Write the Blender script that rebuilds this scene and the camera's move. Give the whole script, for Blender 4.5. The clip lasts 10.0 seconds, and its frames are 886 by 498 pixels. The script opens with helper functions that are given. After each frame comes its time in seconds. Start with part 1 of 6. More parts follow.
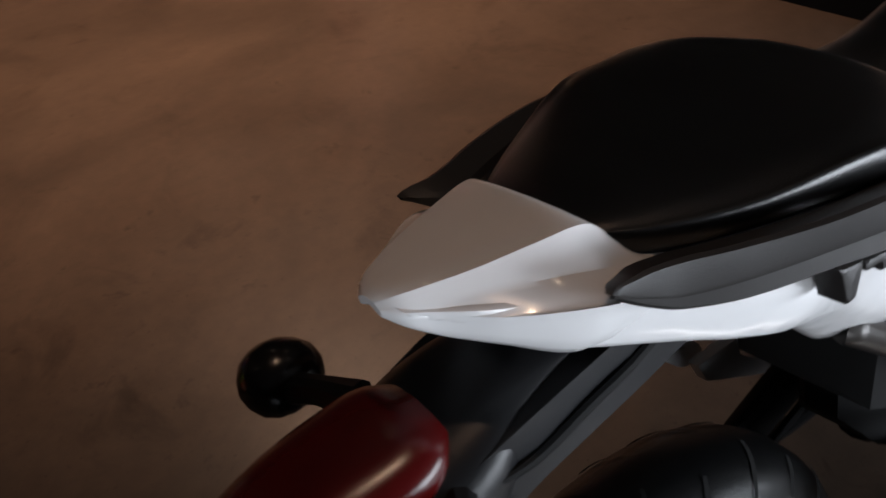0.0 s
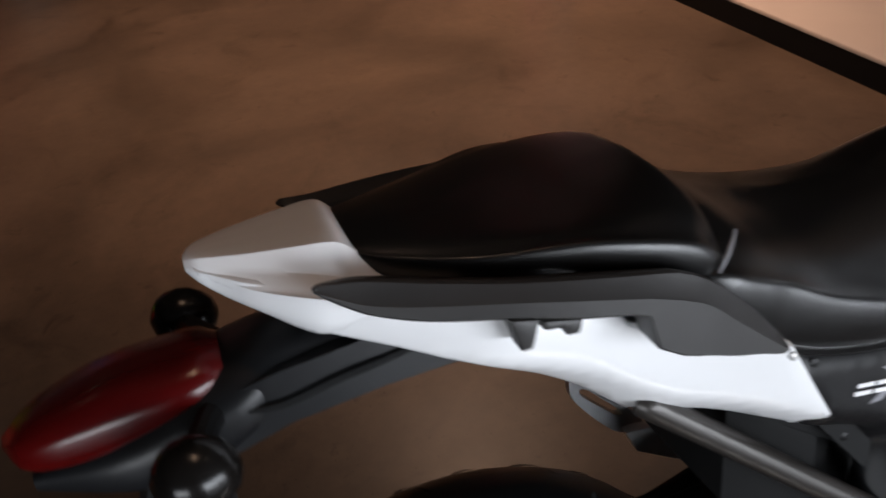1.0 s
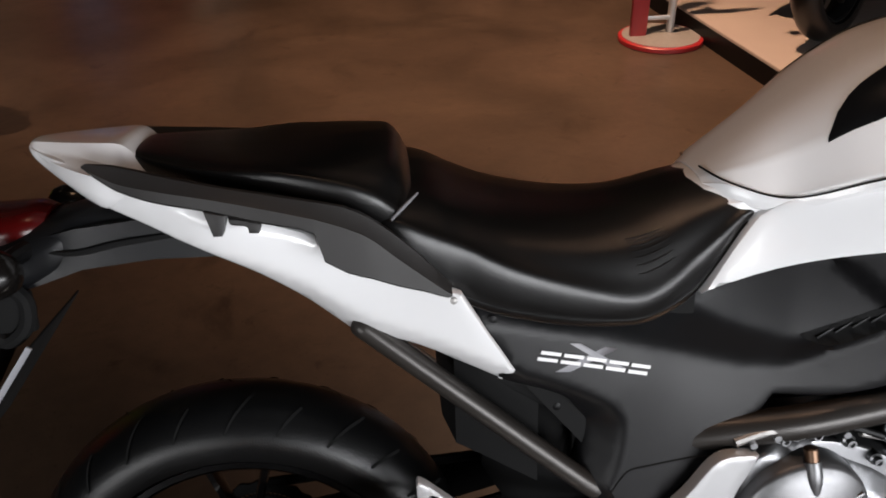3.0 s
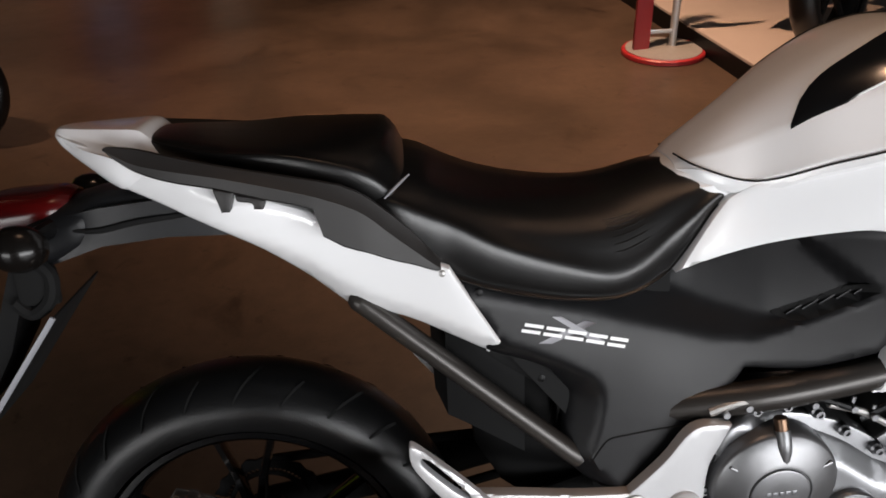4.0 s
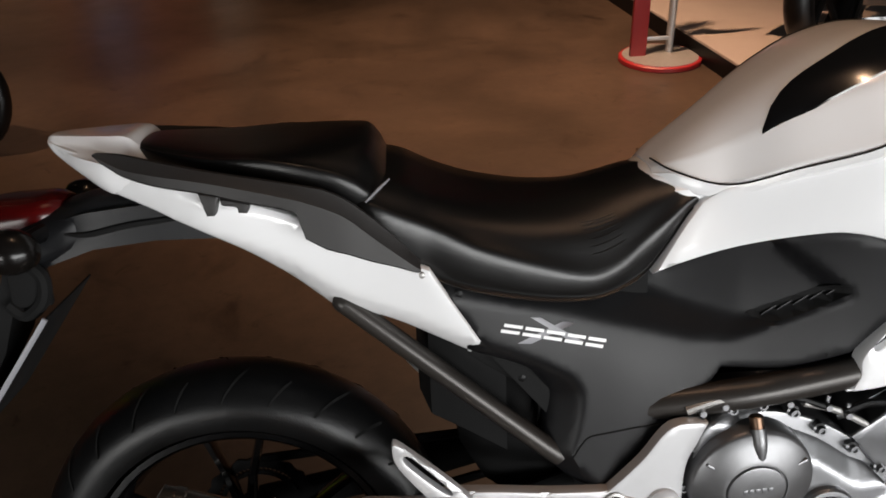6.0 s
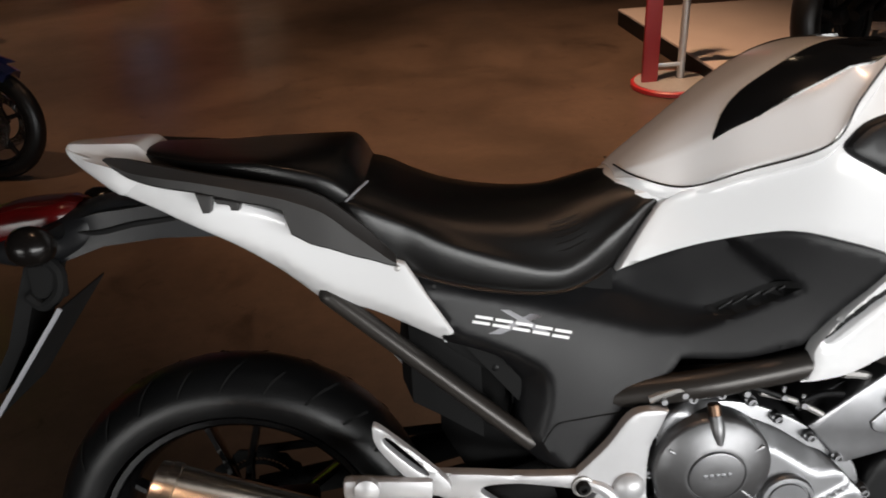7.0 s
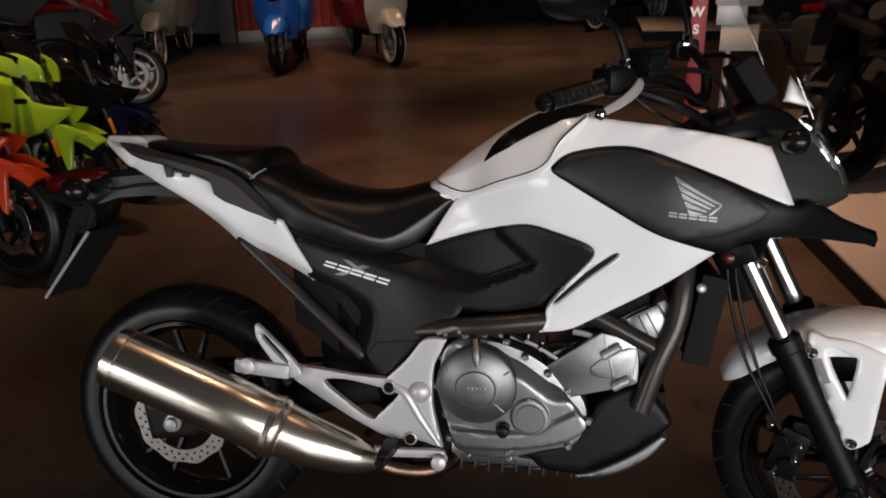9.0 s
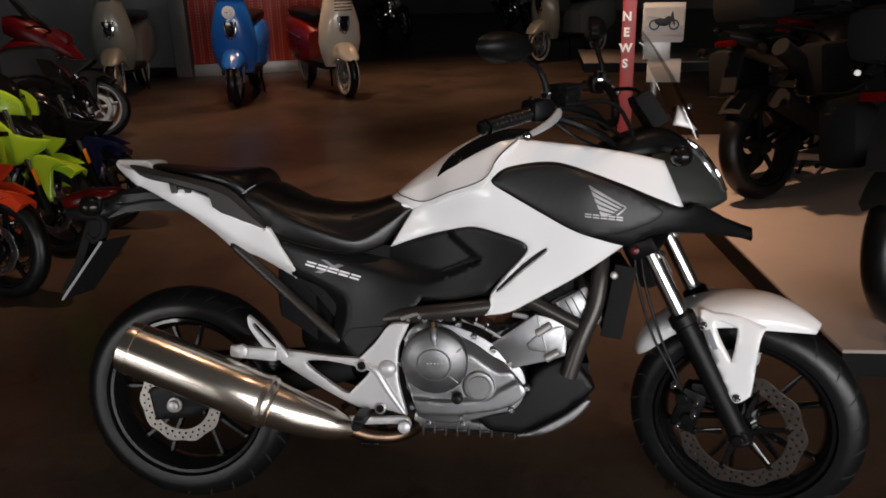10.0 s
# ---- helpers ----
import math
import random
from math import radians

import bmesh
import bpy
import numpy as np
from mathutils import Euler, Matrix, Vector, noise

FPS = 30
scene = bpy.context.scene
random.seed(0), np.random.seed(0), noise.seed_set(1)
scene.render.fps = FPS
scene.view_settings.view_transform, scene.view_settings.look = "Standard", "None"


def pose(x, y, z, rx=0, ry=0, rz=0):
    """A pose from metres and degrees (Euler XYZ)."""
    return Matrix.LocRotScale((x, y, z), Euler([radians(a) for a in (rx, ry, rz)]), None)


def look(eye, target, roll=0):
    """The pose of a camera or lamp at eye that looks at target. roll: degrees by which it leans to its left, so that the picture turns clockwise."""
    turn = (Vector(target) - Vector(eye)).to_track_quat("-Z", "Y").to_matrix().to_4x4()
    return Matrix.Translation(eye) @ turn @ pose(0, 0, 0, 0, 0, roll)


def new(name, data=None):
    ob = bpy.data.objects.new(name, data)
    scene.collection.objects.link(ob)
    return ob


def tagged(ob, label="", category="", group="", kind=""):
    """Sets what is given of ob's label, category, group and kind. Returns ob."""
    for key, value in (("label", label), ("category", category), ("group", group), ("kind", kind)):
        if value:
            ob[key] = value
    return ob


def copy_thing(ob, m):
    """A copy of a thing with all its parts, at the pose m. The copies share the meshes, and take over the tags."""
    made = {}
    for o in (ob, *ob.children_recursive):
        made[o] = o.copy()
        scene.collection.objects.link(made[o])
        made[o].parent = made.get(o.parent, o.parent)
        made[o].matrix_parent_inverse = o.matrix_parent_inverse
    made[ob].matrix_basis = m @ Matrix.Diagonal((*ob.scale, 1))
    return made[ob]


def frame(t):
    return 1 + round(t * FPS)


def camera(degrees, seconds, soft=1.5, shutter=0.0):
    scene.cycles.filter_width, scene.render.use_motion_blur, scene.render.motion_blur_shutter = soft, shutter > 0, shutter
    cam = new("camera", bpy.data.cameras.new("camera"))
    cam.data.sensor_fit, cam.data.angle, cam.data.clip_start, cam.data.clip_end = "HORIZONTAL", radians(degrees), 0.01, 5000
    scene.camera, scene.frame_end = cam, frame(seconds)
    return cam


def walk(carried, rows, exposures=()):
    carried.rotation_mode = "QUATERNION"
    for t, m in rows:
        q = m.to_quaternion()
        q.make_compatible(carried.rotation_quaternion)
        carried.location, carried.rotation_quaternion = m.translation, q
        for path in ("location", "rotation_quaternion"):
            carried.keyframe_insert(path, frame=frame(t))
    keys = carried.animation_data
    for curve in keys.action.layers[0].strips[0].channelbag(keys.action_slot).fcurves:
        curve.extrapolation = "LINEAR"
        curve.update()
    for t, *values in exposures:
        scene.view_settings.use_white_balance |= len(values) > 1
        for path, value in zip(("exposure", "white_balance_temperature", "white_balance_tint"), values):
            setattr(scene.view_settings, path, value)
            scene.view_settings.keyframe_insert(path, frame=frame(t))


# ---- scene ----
cam = camera(57.2, 10.0, soft=1.7, shutter=0.4)
# the motorcycle leans on its side stand; the path is written in the motorcycle's own axes
LEAN = Matrix.Rotation(radians(-12.0), 4, "X")
PATH = [
    (0, (-0.301, -0.386, 1.213), (0.532, 1.111, 0.181), -15.5),
    (0.5, (-0.224, -0.489, 1.207), (0.390, 1.173, 0.279), -11.7),
    (1, (-0.120, -0.652, 1.225), (0.336, 1.096, 0.367), -8.8),
    (1.5, (-0.015, -0.863, 1.201), (0.317, 0.951, 0.428), -5.6),
    (2, (0.061, -0.946, 1.194), (0.294, 0.920, 0.513), -5.5),
    (2.5, (0.144, -0.945, 1.173), (0.336, 0.94, 0.535), -4.9),
    (3, (0.226, -0.981, 1.173), (0.353, 0.887, 0.468), -2.2),
    (4.5, (0.251, -1.087, 1.147), (0.343, 0.804, 0.502), -2.7),
    (5, (0.264, -1.085, 1.14), (0.361, 0.806, 0.495), -2.7),
    (6.5, (0.283, -1.129, 1.156), (0.356, 0.763, 0.513), -2.8),
    (7, (0.341, -1.209, 1.139), (0.362, 0.708, 0.569), -3.3),
    (7.5, (0.53, -1.24, 1.123), (0.458, 0.677, 0.558), -4.6),
    (8, (0.706, -1.355, 1.102), (0.554, 0.564, 0.558), -2.1),
    (8.5, (0.887, -1.61, 1.081), (0.602, 0.315, 0.617), 0.7),
    (9, (0.942, -1.826, 1.056), (0.606, 0.116, 0.714), 0.5),
    (9.5, (0.946, -2.043, 1.068), (0.694, -0.081, 0.778), -0.4),
    (10, (0.986, -2.203, 1.043), (0.761, -0.234, 0.773), -0.1),
]
EXPOSURES = [(0.0, 0.78, 5900, 11), (1.5, 0.69, 6100, 12), (3.0, 0.56, 6350, 13), (5.0, 0.55, 6450, 12), (6.5, 0.48, 6550, 11), (7.0, 0.46, 6550, 11), (7.5, 0.54, 6550, 11), (8.0, 0.44, 6600, 12), (8.5, -0.04, 6600, 13), (9.0, 0.02, 6600, 14), (10.0, 0.08, 6600, 14)]
walk(cam, [(t, LEAN @ look(eye, target, roll)) for t, eye, target, roll in PATH], EXPOSURES)

# ---- world and lights ----
world = bpy.data.worlds.new("world")
scene.world = world
world.use_nodes = True
wnt = world.node_tree
sky = wnt.nodes.new("ShaderNodeTexSky")
sky.sky_type, sky.sun_disc = "NISHITA", False
sky.sun_elevation, sky.sun_rotation = radians(35), radians(200)
wnt.links.new(sky.outputs[0], wnt.nodes["Background"].inputs[0])
wnt.nodes["Background"].inputs[1].default_value = 0.05


def area_lamp(name, eye, target, sx, sy, power, color, spread=180):
    d = bpy.data.lights.new(name, "AREA")
    d.shape, d.size, d.size_y, d.energy, d.color, d.spread = "RECTANGLE", sx, sy, power, color, radians(spread)
    ob = new(name, d)
    ob.matrix_world = look(eye, target)
    return ob


def spot_lamp(name, eye, target, power, color, angle=80, blend=0.6, size=0.05):
    d = bpy.data.lights.new(name, "SPOT")
    d.energy, d.color, d.spot_size, d.spot_blend, d.shadow_soft_size = power, color, radians(angle), blend, size
    ob = new(name, d)
    ob.matrix_world = look(eye, target)
    return ob


WARM = (1.0, 0.61, 0.375)
area_lamp("window_light", (4.6, -5.14, 1.20), (4.6, 0.0, 0.95), 6.96, 1.56, 365, (0.985, 1.0, 0.995))
area_lamp("window_light", (-3.4, -5.14, 0.98), (-3.4, 0.0, 0.85), 2.96, 1.24, 80, (0.985, 1.0, 0.995))
# Unseen warm spots; most are added only to brighten floor or vehicles.
SPOTS = [(0.95, 2.85, 860, 76), (0.3, 8.6, 420, 78), (1.2, 5.9, 190, 78), (2.3, 1.5, 24, 78), (1.65, -0.05, 60, 60), (-2.5, 6.5, 230, 78), (-1.6, 7.8, 270, 78), (-2.6, 4.4, 300, 78), (-2.3, 2.0, 320, 56), (0.3, 0.4, 24, 78)]
for sx, sy, power, cone in SPOTS:
    spot_lamp("unseen_spot_light", (sx, sy, 3.72), (sx, sy + 0.1, 0), power, WARM, cone, 1.0, 0.06)


# ---- materials ----
def material(name, color, rough=0.5, metal=0.0, vary=0.12, scale=40.0, bump=0.0, bump_scale=200.0, coat=0.0, spec=0.5, stain=0.0, rvary=0.1):
    m = bpy.data.materials.new(name)
    m.use_nodes = True
    nt = m.node_tree
    b = nt.nodes["Principled BSDF"]
    N, Lk = nt.nodes.new, nt.links.new
    tc = N("ShaderNodeTexCoord")
    n1 = N("ShaderNodeTexNoise")
    n1.inputs["Scale"].default_value, n1.inputs["Detail"].default_value = scale, 5
    n2 = N("ShaderNodeTexNoise")
    n2.inputs["Scale"].default_value, n2.inputs["Detail"].default_value = scale / 9, 4
    Lk(tc.outputs["Object"], n1.inputs["Vector"])
    Lk(tc.outputs["Object"], n2.inputs["Vector"])
    mix = N("ShaderNodeMix")
    mix.data_type = "FLOAT"
    mix.inputs[0].default_value = 0.6
    Lk(n1.outputs["Fac"], mix.inputs[2])
    Lk(n2.outputs["Fac"], mix.inputs[3])
    ramp = N("ShaderNodeValToRGB")
    lo = [max(0.0, c * (1 - vary)) for c in color]
    hi = [min(1.0, c * (1 + vary)) for c in color]
    ramp.color_ramp.elements[0].position, ramp.color_ramp.elements[1].position = 0.32, 0.68
    ramp.color_ramp.elements[0].color, ramp.color_ramp.elements[1].color = (*lo, 1), (*hi, 1)
    Lk(mix.outputs[0], ramp.inputs[0])
    Lk(ramp.outputs[0], b.inputs["Base Color"])
    mr = N("ShaderNodeMapRange")
    mr.inputs["To Min"].default_value, mr.inputs["To Max"].default_value = max(0.02, rough - rvary / 2), min(1, rough + rvary / 2)
    Lk(n2.outputs["Fac"], mr.inputs["Value"])
    Lk(mr.outputs[0], b.inputs["Roughness"])
    b.inputs["Metallic"].default_value = metal
    b.inputs["Coat Weight"].default_value = coat
    b.inputs["Coat Roughness"].default_value = 0.06
    b.inputs["Specular IOR Level"].default_value = spec
    if bump:
        n3 = N("ShaderNodeTexNoise")
        n3.inputs["Scale"].default_value, n3.inputs["Detail"].default_value = bump_scale, 3
        Lk(tc.outputs["Object"], n3.inputs["Vector"])
        bp = N("ShaderNodeBump")
        bp.inputs["Strength"].default_value, bp.inputs["Distance"].default_value = bump, 0.002
        Lk(n3.outputs["Fac"], bp.inputs["Height"])
        Lk(bp.outputs[0], b.inputs["Normal"])
    return m


def dotted(name, color, dot, scale=60.0, rough=0.5):
    """A surface with a regular grid of small round dots."""
    m = material(name, color, rough, vary=0.03, scale=30)
    nt = m.node_tree
    b, N, Lk = nt.nodes["Principled BSDF"], nt.nodes.new, nt.links.new
    tc = N("ShaderNodeTexCoord")
    v = N("ShaderNodeTexVoronoi")
    v.inputs["Scale"].default_value, v.inputs["Randomness"].default_value = scale, 0.0
    Lk(tc.outputs["Object"], v.inputs["Vector"])
    lt = N("ShaderNodeMath")
    lt.operation, lt.inputs[1].default_value = "LESS_THAN", 0.3
    Lk(v.outputs["Distance"], lt.inputs[0])
    mix = N("ShaderNodeMix")
    mix.data_type = "RGBA"
    old = b.inputs["Base Color"].links[0].from_socket
    Lk(lt.outputs[0], mix.inputs[0])
    Lk(old, mix.inputs[6])
    mix.inputs[7].default_value = (*dot, 1)
    Lk(mix.outputs[2], b.inputs["Base Color"])
    return m


def glass(name, color=(1, 1, 1), rough=0.02, trans=1.0):
    m = bpy.data.materials.new(name)
    m.use_nodes = True
    b = m.node_tree.nodes["Principled BSDF"]
    b.inputs["Base Color"].default_value = (*color, 1)
    b.inputs["Roughness"].default_value = rough
    b.inputs["Transmission Weight"].default_value = trans
    b.inputs["IOR"].default_value = 1.12
    return m


def sheet_plastic(name, tint, gloss):
    """A thin clear plastic sheet: mostly see-through, a little gloss."""
    m = bpy.data.materials.new(name)
    m.use_nodes = True
    nt = m.node_tree
    N, Lk = nt.nodes.new, nt.links.new
    clear, shine, mix = N("ShaderNodeBsdfTransparent"), N("ShaderNodeBsdfGlossy"), N("ShaderNodeMixShader")
    clear.inputs["Color"].default_value = (*tint, 1)
    shine.inputs["Roughness"].default_value = 0.06
    mix.inputs[0].default_value = gloss
    Lk(clear.outputs[0], mix.inputs[1])
    Lk(shine.outputs[0], mix.inputs[2])
    Lk(mix.outputs[0], nt.nodes["Material Output"].inputs["Surface"])
    return m


def glow(name, color, strength):
    m = bpy.data.materials.new(name)
    m.use_nodes = True
    b = m.node_tree.nodes["Principled BSDF"]
    b.inputs["Base Color"].default_value = (*color, 1)
    b.inputs["Emission Color"].default_value = (*color, 1)
    b.inputs["Emission Strength"].default_value = strength
    return m


WHITE = material("white_paint", (0.80, 0.80, 0.81), 0.24, vary=0.02, scale=6, coat=0.4, rvary=0.08)
SEAT = material("seat_vinyl", (0.0036, 0.0034, 0.0034), 0.30, vary=0.25, scale=60, bump=0.16, bump_scale=900, spec=0.5)
GREY = material("grey_plastic", (0.0056, 0.0056, 0.0062), 0.36, vary=0.10, scale=60, bump=0.12, bump_scale=1400, spec=0.22)
DARKGREY = material("dark_grey_plastic", (0.017, 0.0155, 0.015), 0.46, vary=0.10, scale=60, bump=0.15, bump_scale=1400, spec=0.45)
BLACK = material("black_plastic", (0.0033, 0.0033, 0.0036), 0.40, vary=0.2, scale=50, bump=0.1, bump_scale=900, spec=0.17)
GLOSSBLACK = material("gloss_black", (0.005, 0.005, 0.0055), 0.14, vary=0.1, scale=30, coat=0.5, rvary=0.05)
PADTEX = dotted("textured_pad", (0.0105, 0.0108, 0.0118), (0.0045, 0.0045, 0.005), 260, 0.48)
RUBBER = material("tyre_rubber", (0.0042, 0.0042, 0.0044), 0.33, vary=0.3, scale=30, bump=0.2, bump_scale=500, spec=0.36)
GROOVE = material("tyre_groove", (0.006, 0.006, 0.006), 0.9, vary=0.1)
RIM = material("rim_black", (0.006, 0.006, 0.0065), 0.16, metal=0.2, vary=0.15, scale=30, coat=0.5)
SILVER = material("cast_aluminium", (0.23, 0.232, 0.24), 0.31, metal=0.9, vary=0.10, scale=50, bump=0.08, bump_scale=700)
CLUTCHMETAL = material("brushed_aluminium", (0.20, 0.20, 0.205), 0.42, metal=0.9, vary=0.08, scale=90, bump=0.05, bump_scale=900)
SILVERPAINT = material("silver_paint", (0.50, 0.50, 0.51), 0.40, metal=0.40, vary=0.05, scale=30, bump=0.04, bump_scale=900)
STEEL = material("brushed_steel", (0.80, 0.73, 0.64), 0.24, metal=1.0, vary=0.10, scale=25, rvary=0.12)
CHROME = material("chrome", (0.78, 0.78, 0.78), 0.07, metal=1.0, vary=0.03)
COPPER = material("heated_pipe", (0.14, 0.088, 0.060), 0.34, metal=1.0, vary=0.25, scale=20)
FRAMEPAINT = material("frame_paint", (0.034, 0.030, 0.027), 0.34, metal=0.35, vary=0.10, scale=40)
DISC = material("brake_disc", (0.26, 0.24, 0.22), 0.36, metal=1.0, vary=0.12, scale=60)
DARKDISC = material("dull_brake_disc", (0.115, 0.10, 0.09), 0.42, metal=1.0, vary=0.15, scale=60)
REDLENS = material("red_lens", (0.060, 0.0012, 0.0012), 0.24, vary=0.25, scale=25, spec=0.35, rvary=0.04)
SLATE = material("slate_grey_plastic", (0.0065, 0.0068, 0.0078), 0.36, vary=0.12, scale=50, bump=0.1, bump_scale=1200, spec=0.34)
SMOKE = material("smoked_lens", (0.005, 0.0042, 0.0038), 0.22, vary=0.2, spec=0.28, rvary=0.03)
FORKCHROME = material("fork_chrome", (0.55, 0.54, 0.53), 0.20, metal=1.0, vary=0.03)
COWLGREY = material("cowl_grey_green", (0.022, 0.025, 0.022), 0.30, vary=0.08, scale=40, spec=0.4)
LOGO = material("silver_sticker", (0.24, 0.24, 0.25), 0.35, metal=0.3, vary=0.05)
PALESTICKER = material("pale_sticker", (0.80, 0.80, 0.82), 0.35, vary=0.03)
GREYSTICKER = material("grey_sticker", (0.22, 0.22, 0.24), 0.4, vary=0.05)
LAMPGLASS = material("headlight_glass", (0.30, 0.31, 0.32), 0.10, metal=0.7, vary=0.15, scale=40, coat=1.0)
SCREEN = sheet_plastic("clear_screen", (0.80, 0.79, 0.78), 0.10)
MATTBLACK = material("matt_black", (0.0035, 0.0035, 0.0036), 0.8, vary=0.2, scale=30, spec=0.25)
PAPER = material("paper", (0.42, 0.39, 0.35), 0.7, vary=0.05)
PALEPRINT = material("pale_print", (0.33, 0.31, 0.28), 0.55, vary=0.15, scale=20)
ORANGE = material("orange_reflector", (0.90, 0.32, 0.02), 0.25, vary=0.08, coat=0.5)
LAMPDARK = material("dark_lamp_glass", (0.03, 0.03, 0.032), 0.06, vary=0.1, coat=0.8)
LIME = material("lime_green_paint", (0.36, 0.60, 0.03), 0.22, vary=0.05, scale=6, coat=0.6)
ORANGERED = material("orange_red_paint", (0.52, 0.045, 0.012), 0.25, vary=0.08, scale=8, coat=0.6)
MAROON = material("maroon_paint", (0.055, 0.002, 0.004), 0.30, vary=0.1, scale=8, spec=0.16)
DARKRED = material("dark_red_paint", (0.16, 0.008, 0.008), 0.28, vary=0.1, scale=8, coat=0.6)
BLUE = material("blue_paint", (0.012, 0.13, 0.52), 0.24, vary=0.06, scale=8, coat=0.6)
NAVY = material("navy_paint", (0.004, 0.007, 0.035), 0.24, vary=0.06, scale=8, coat=0.4)
SAGE = material("sage_grey_paint", (0.165, 0.172, 0.152), 0.3, vary=0.05, scale=8, coat=0.5)
CREAM = material("cream_paint", (0.62, 0.56, 0.47), 0.26, vary=0.04, scale=8, coat=0.6)
WALLGREY = material("wall_paint", (0.10, 0.095, 0.09), 0.8, vary=0.12, scale=3)
CEILING = material("ceiling_paint", (0.05, 0.048, 0.046), 0.9, vary=0.1, scale=3)
PLATTOP = material("platform_top", (0.32, 0.275, 0.25), 0.45, vary=0.09, scale=4, rvary=0.15)
REDSIGN = material("red_sign", (0.27, 0.014, 0.016), 0.4, vary=0.06, scale=6)
GREYMETAL = material("grey_metal", (0.38, 0.37, 0.36), 0.42, metal=0.6, vary=0.1)
DOTWALL = dotted("red_dotted_panel", (0.50, 0.035, 0.020), (0.72, 0.30, 0.22), 26, 0.5)


def floor_material():
    """Sealed brown concrete: cloudy tint, dark stains, faint scratches, patchy polish."""
    m = bpy.data.materials.new("sealed_concrete")
    m.use_nodes = True
    nt = m.node_tree
    b, N, Lk = nt.nodes["Principled BSDF"], nt.nodes.new, nt.links.new
    tc = N("ShaderNodeTexCoord")

    def tex(scale, detail, rough=0.55, dist=0.0):
        n = N("ShaderNodeTexNoise")
        n.inputs["Scale"].default_value, n.inputs["Detail"].default_value = scale, detail
        n.inputs["Roughness"].default_value, n.inputs["Distortion"].default_value = rough, dist
        Lk(tc.outputs["Object"], n.inputs["Vector"])
        return n

    def ramp(n, stops):
        r = N("ShaderNodeValToRGB")
        r.color_ramp.elements[0].position, r.color_ramp.elements[1].position = stops[0][0], stops[1][0]
        r.color_ramp.elements[0].color, r.color_ramp.elements[1].color = (*stops[0][1], 1), (*stops[1][1], 1)
        Lk(n.outputs["Fac"], r.inputs[0])
        return r
    cloud = ramp(tex(1.1, 8, 0.6, 0.6), ((0.35, (0.034, 0.0235, 0.017)), (0.68, (0.072, 0.049, 0.035))))
    fine = ramp(tex(18, 8, 0.65), ((0.3, (0.82, 0.82, 0.82)), (0.7, (1.12, 1.1, 1.08))))
    stain = ramp(tex(2.7, 6, 0.7, 1.2), ((0.56, (1, 1, 1)), (0.72, (0.50, 0.48, 0.47))))
    spot = ramp(tex(9, 5, 0.6, 0.5), ((0.63, (1, 1, 1)), (0.71, (0.50, 0.47, 0.45))))
    speck = ramp(tex(75, 4, 0.6), ((0.62, (1, 1, 1)), (0.72, (0.62, 0.60, 0.58))))
    last = cloud.outputs[0]
    for k in (fine, stain, spot, speck):
        mx = N("ShaderNodeMix")
        mx.data_type, mx.blend_type = "RGBA", "MULTIPLY"
        mx.inputs[0].default_value = 1.0
        Lk(last, mx.inputs[6])
        Lk(k.outputs[0], mx.inputs[7])
        last = mx.outputs[2]
    Lk(last, b.inputs["Base Color"])
    mr = N("ShaderNodeMapRange")
    mr.inputs["To Min"].default_value, mr.inputs["To Max"].default_value = 0.24, 0.44
    b.inputs["Specular IOR Level"].default_value = 0.28
    Lk(tex(3.1, 6, 0.6).outputs["Fac"], mr.inputs["Value"])
    Lk(mr.outputs[0], b.inputs["Roughness"])
    bp = N("ShaderNodeBump")
    bp.inputs["Strength"].default_value, bp.inputs["Distance"].default_value = 0.25, 0.004
    Lk(tex(7, 8, 0.6).outputs["Fac"], bp.inputs["Height"])
    Lk(bp.outputs[0], b.inputs["Normal"])
    return m


FLOOR = floor_material()


from mathutils.geometry import delaunay_2d_cdt


# ---- mesh helpers ----
def link_mesh(name, bm, mat, smooth=35):
    me = bpy.data.meshes.new(name)
    bmesh.ops.recalc_face_normals(bm, faces=bm.faces)
    bm.to_mesh(me)
    bm.free()
    for p in me.polygons:
        p.use_smooth = True
    me.set_sharp_from_angle(angle=radians(smooth))
    me.materials.append(mat)
    return me


def part(name, bm, mat, parent, label="", smooth=35):
    ob = new(name, link_mesh(name, bm, mat, smooth))
    ob.parent = parent
    return tagged(ob, label)


def thing(name, m=None, label="", category="", group="", kind=""):
    ob = new(name)
    if m is not None:
        ob.matrix_world = m
    return tagged(ob, label, category, group, kind)


def solid(name, bm, mat, label="", category="", group="", kind="", smooth=35):
    return tagged(new(name, link_mesh(name, bm, mat, smooth)), label, category, group, kind)


def box(cx, cy, cz, sx, sy, sz, bevel=0.0, m=None, seg=2):
    bm = bmesh.new()
    bmesh.ops.create_cube(bm, size=1.0, matrix=Matrix.Translation((cx, cy, cz)) @ Matrix.Diagonal((sx, sy, sz, 1)))
    if bevel:
        bmesh.ops.bevel(bm, geom=bm.edges[:], offset=bevel, segments=seg, profile=0.6, affect="EDGES")
    if m is not None:
        bm.transform(m)
    return bm


def join(*bms):
    out = bmesh.new()
    for b in bms:
        me = bpy.data.meshes.new("tmp")
        b.to_mesh(me)
        b.free()
        out.from_mesh(me)
        bpy.data.meshes.remove(me)
    return out


def flip(bm):
    """Mirror to the other side of the motorcycle."""
    out = bm.copy()
    out.transform(Matrix.Diagonal((1, -1, 1, 1)))
    bmesh.ops.reverse_faces(out, faces=out.faces)
    return out


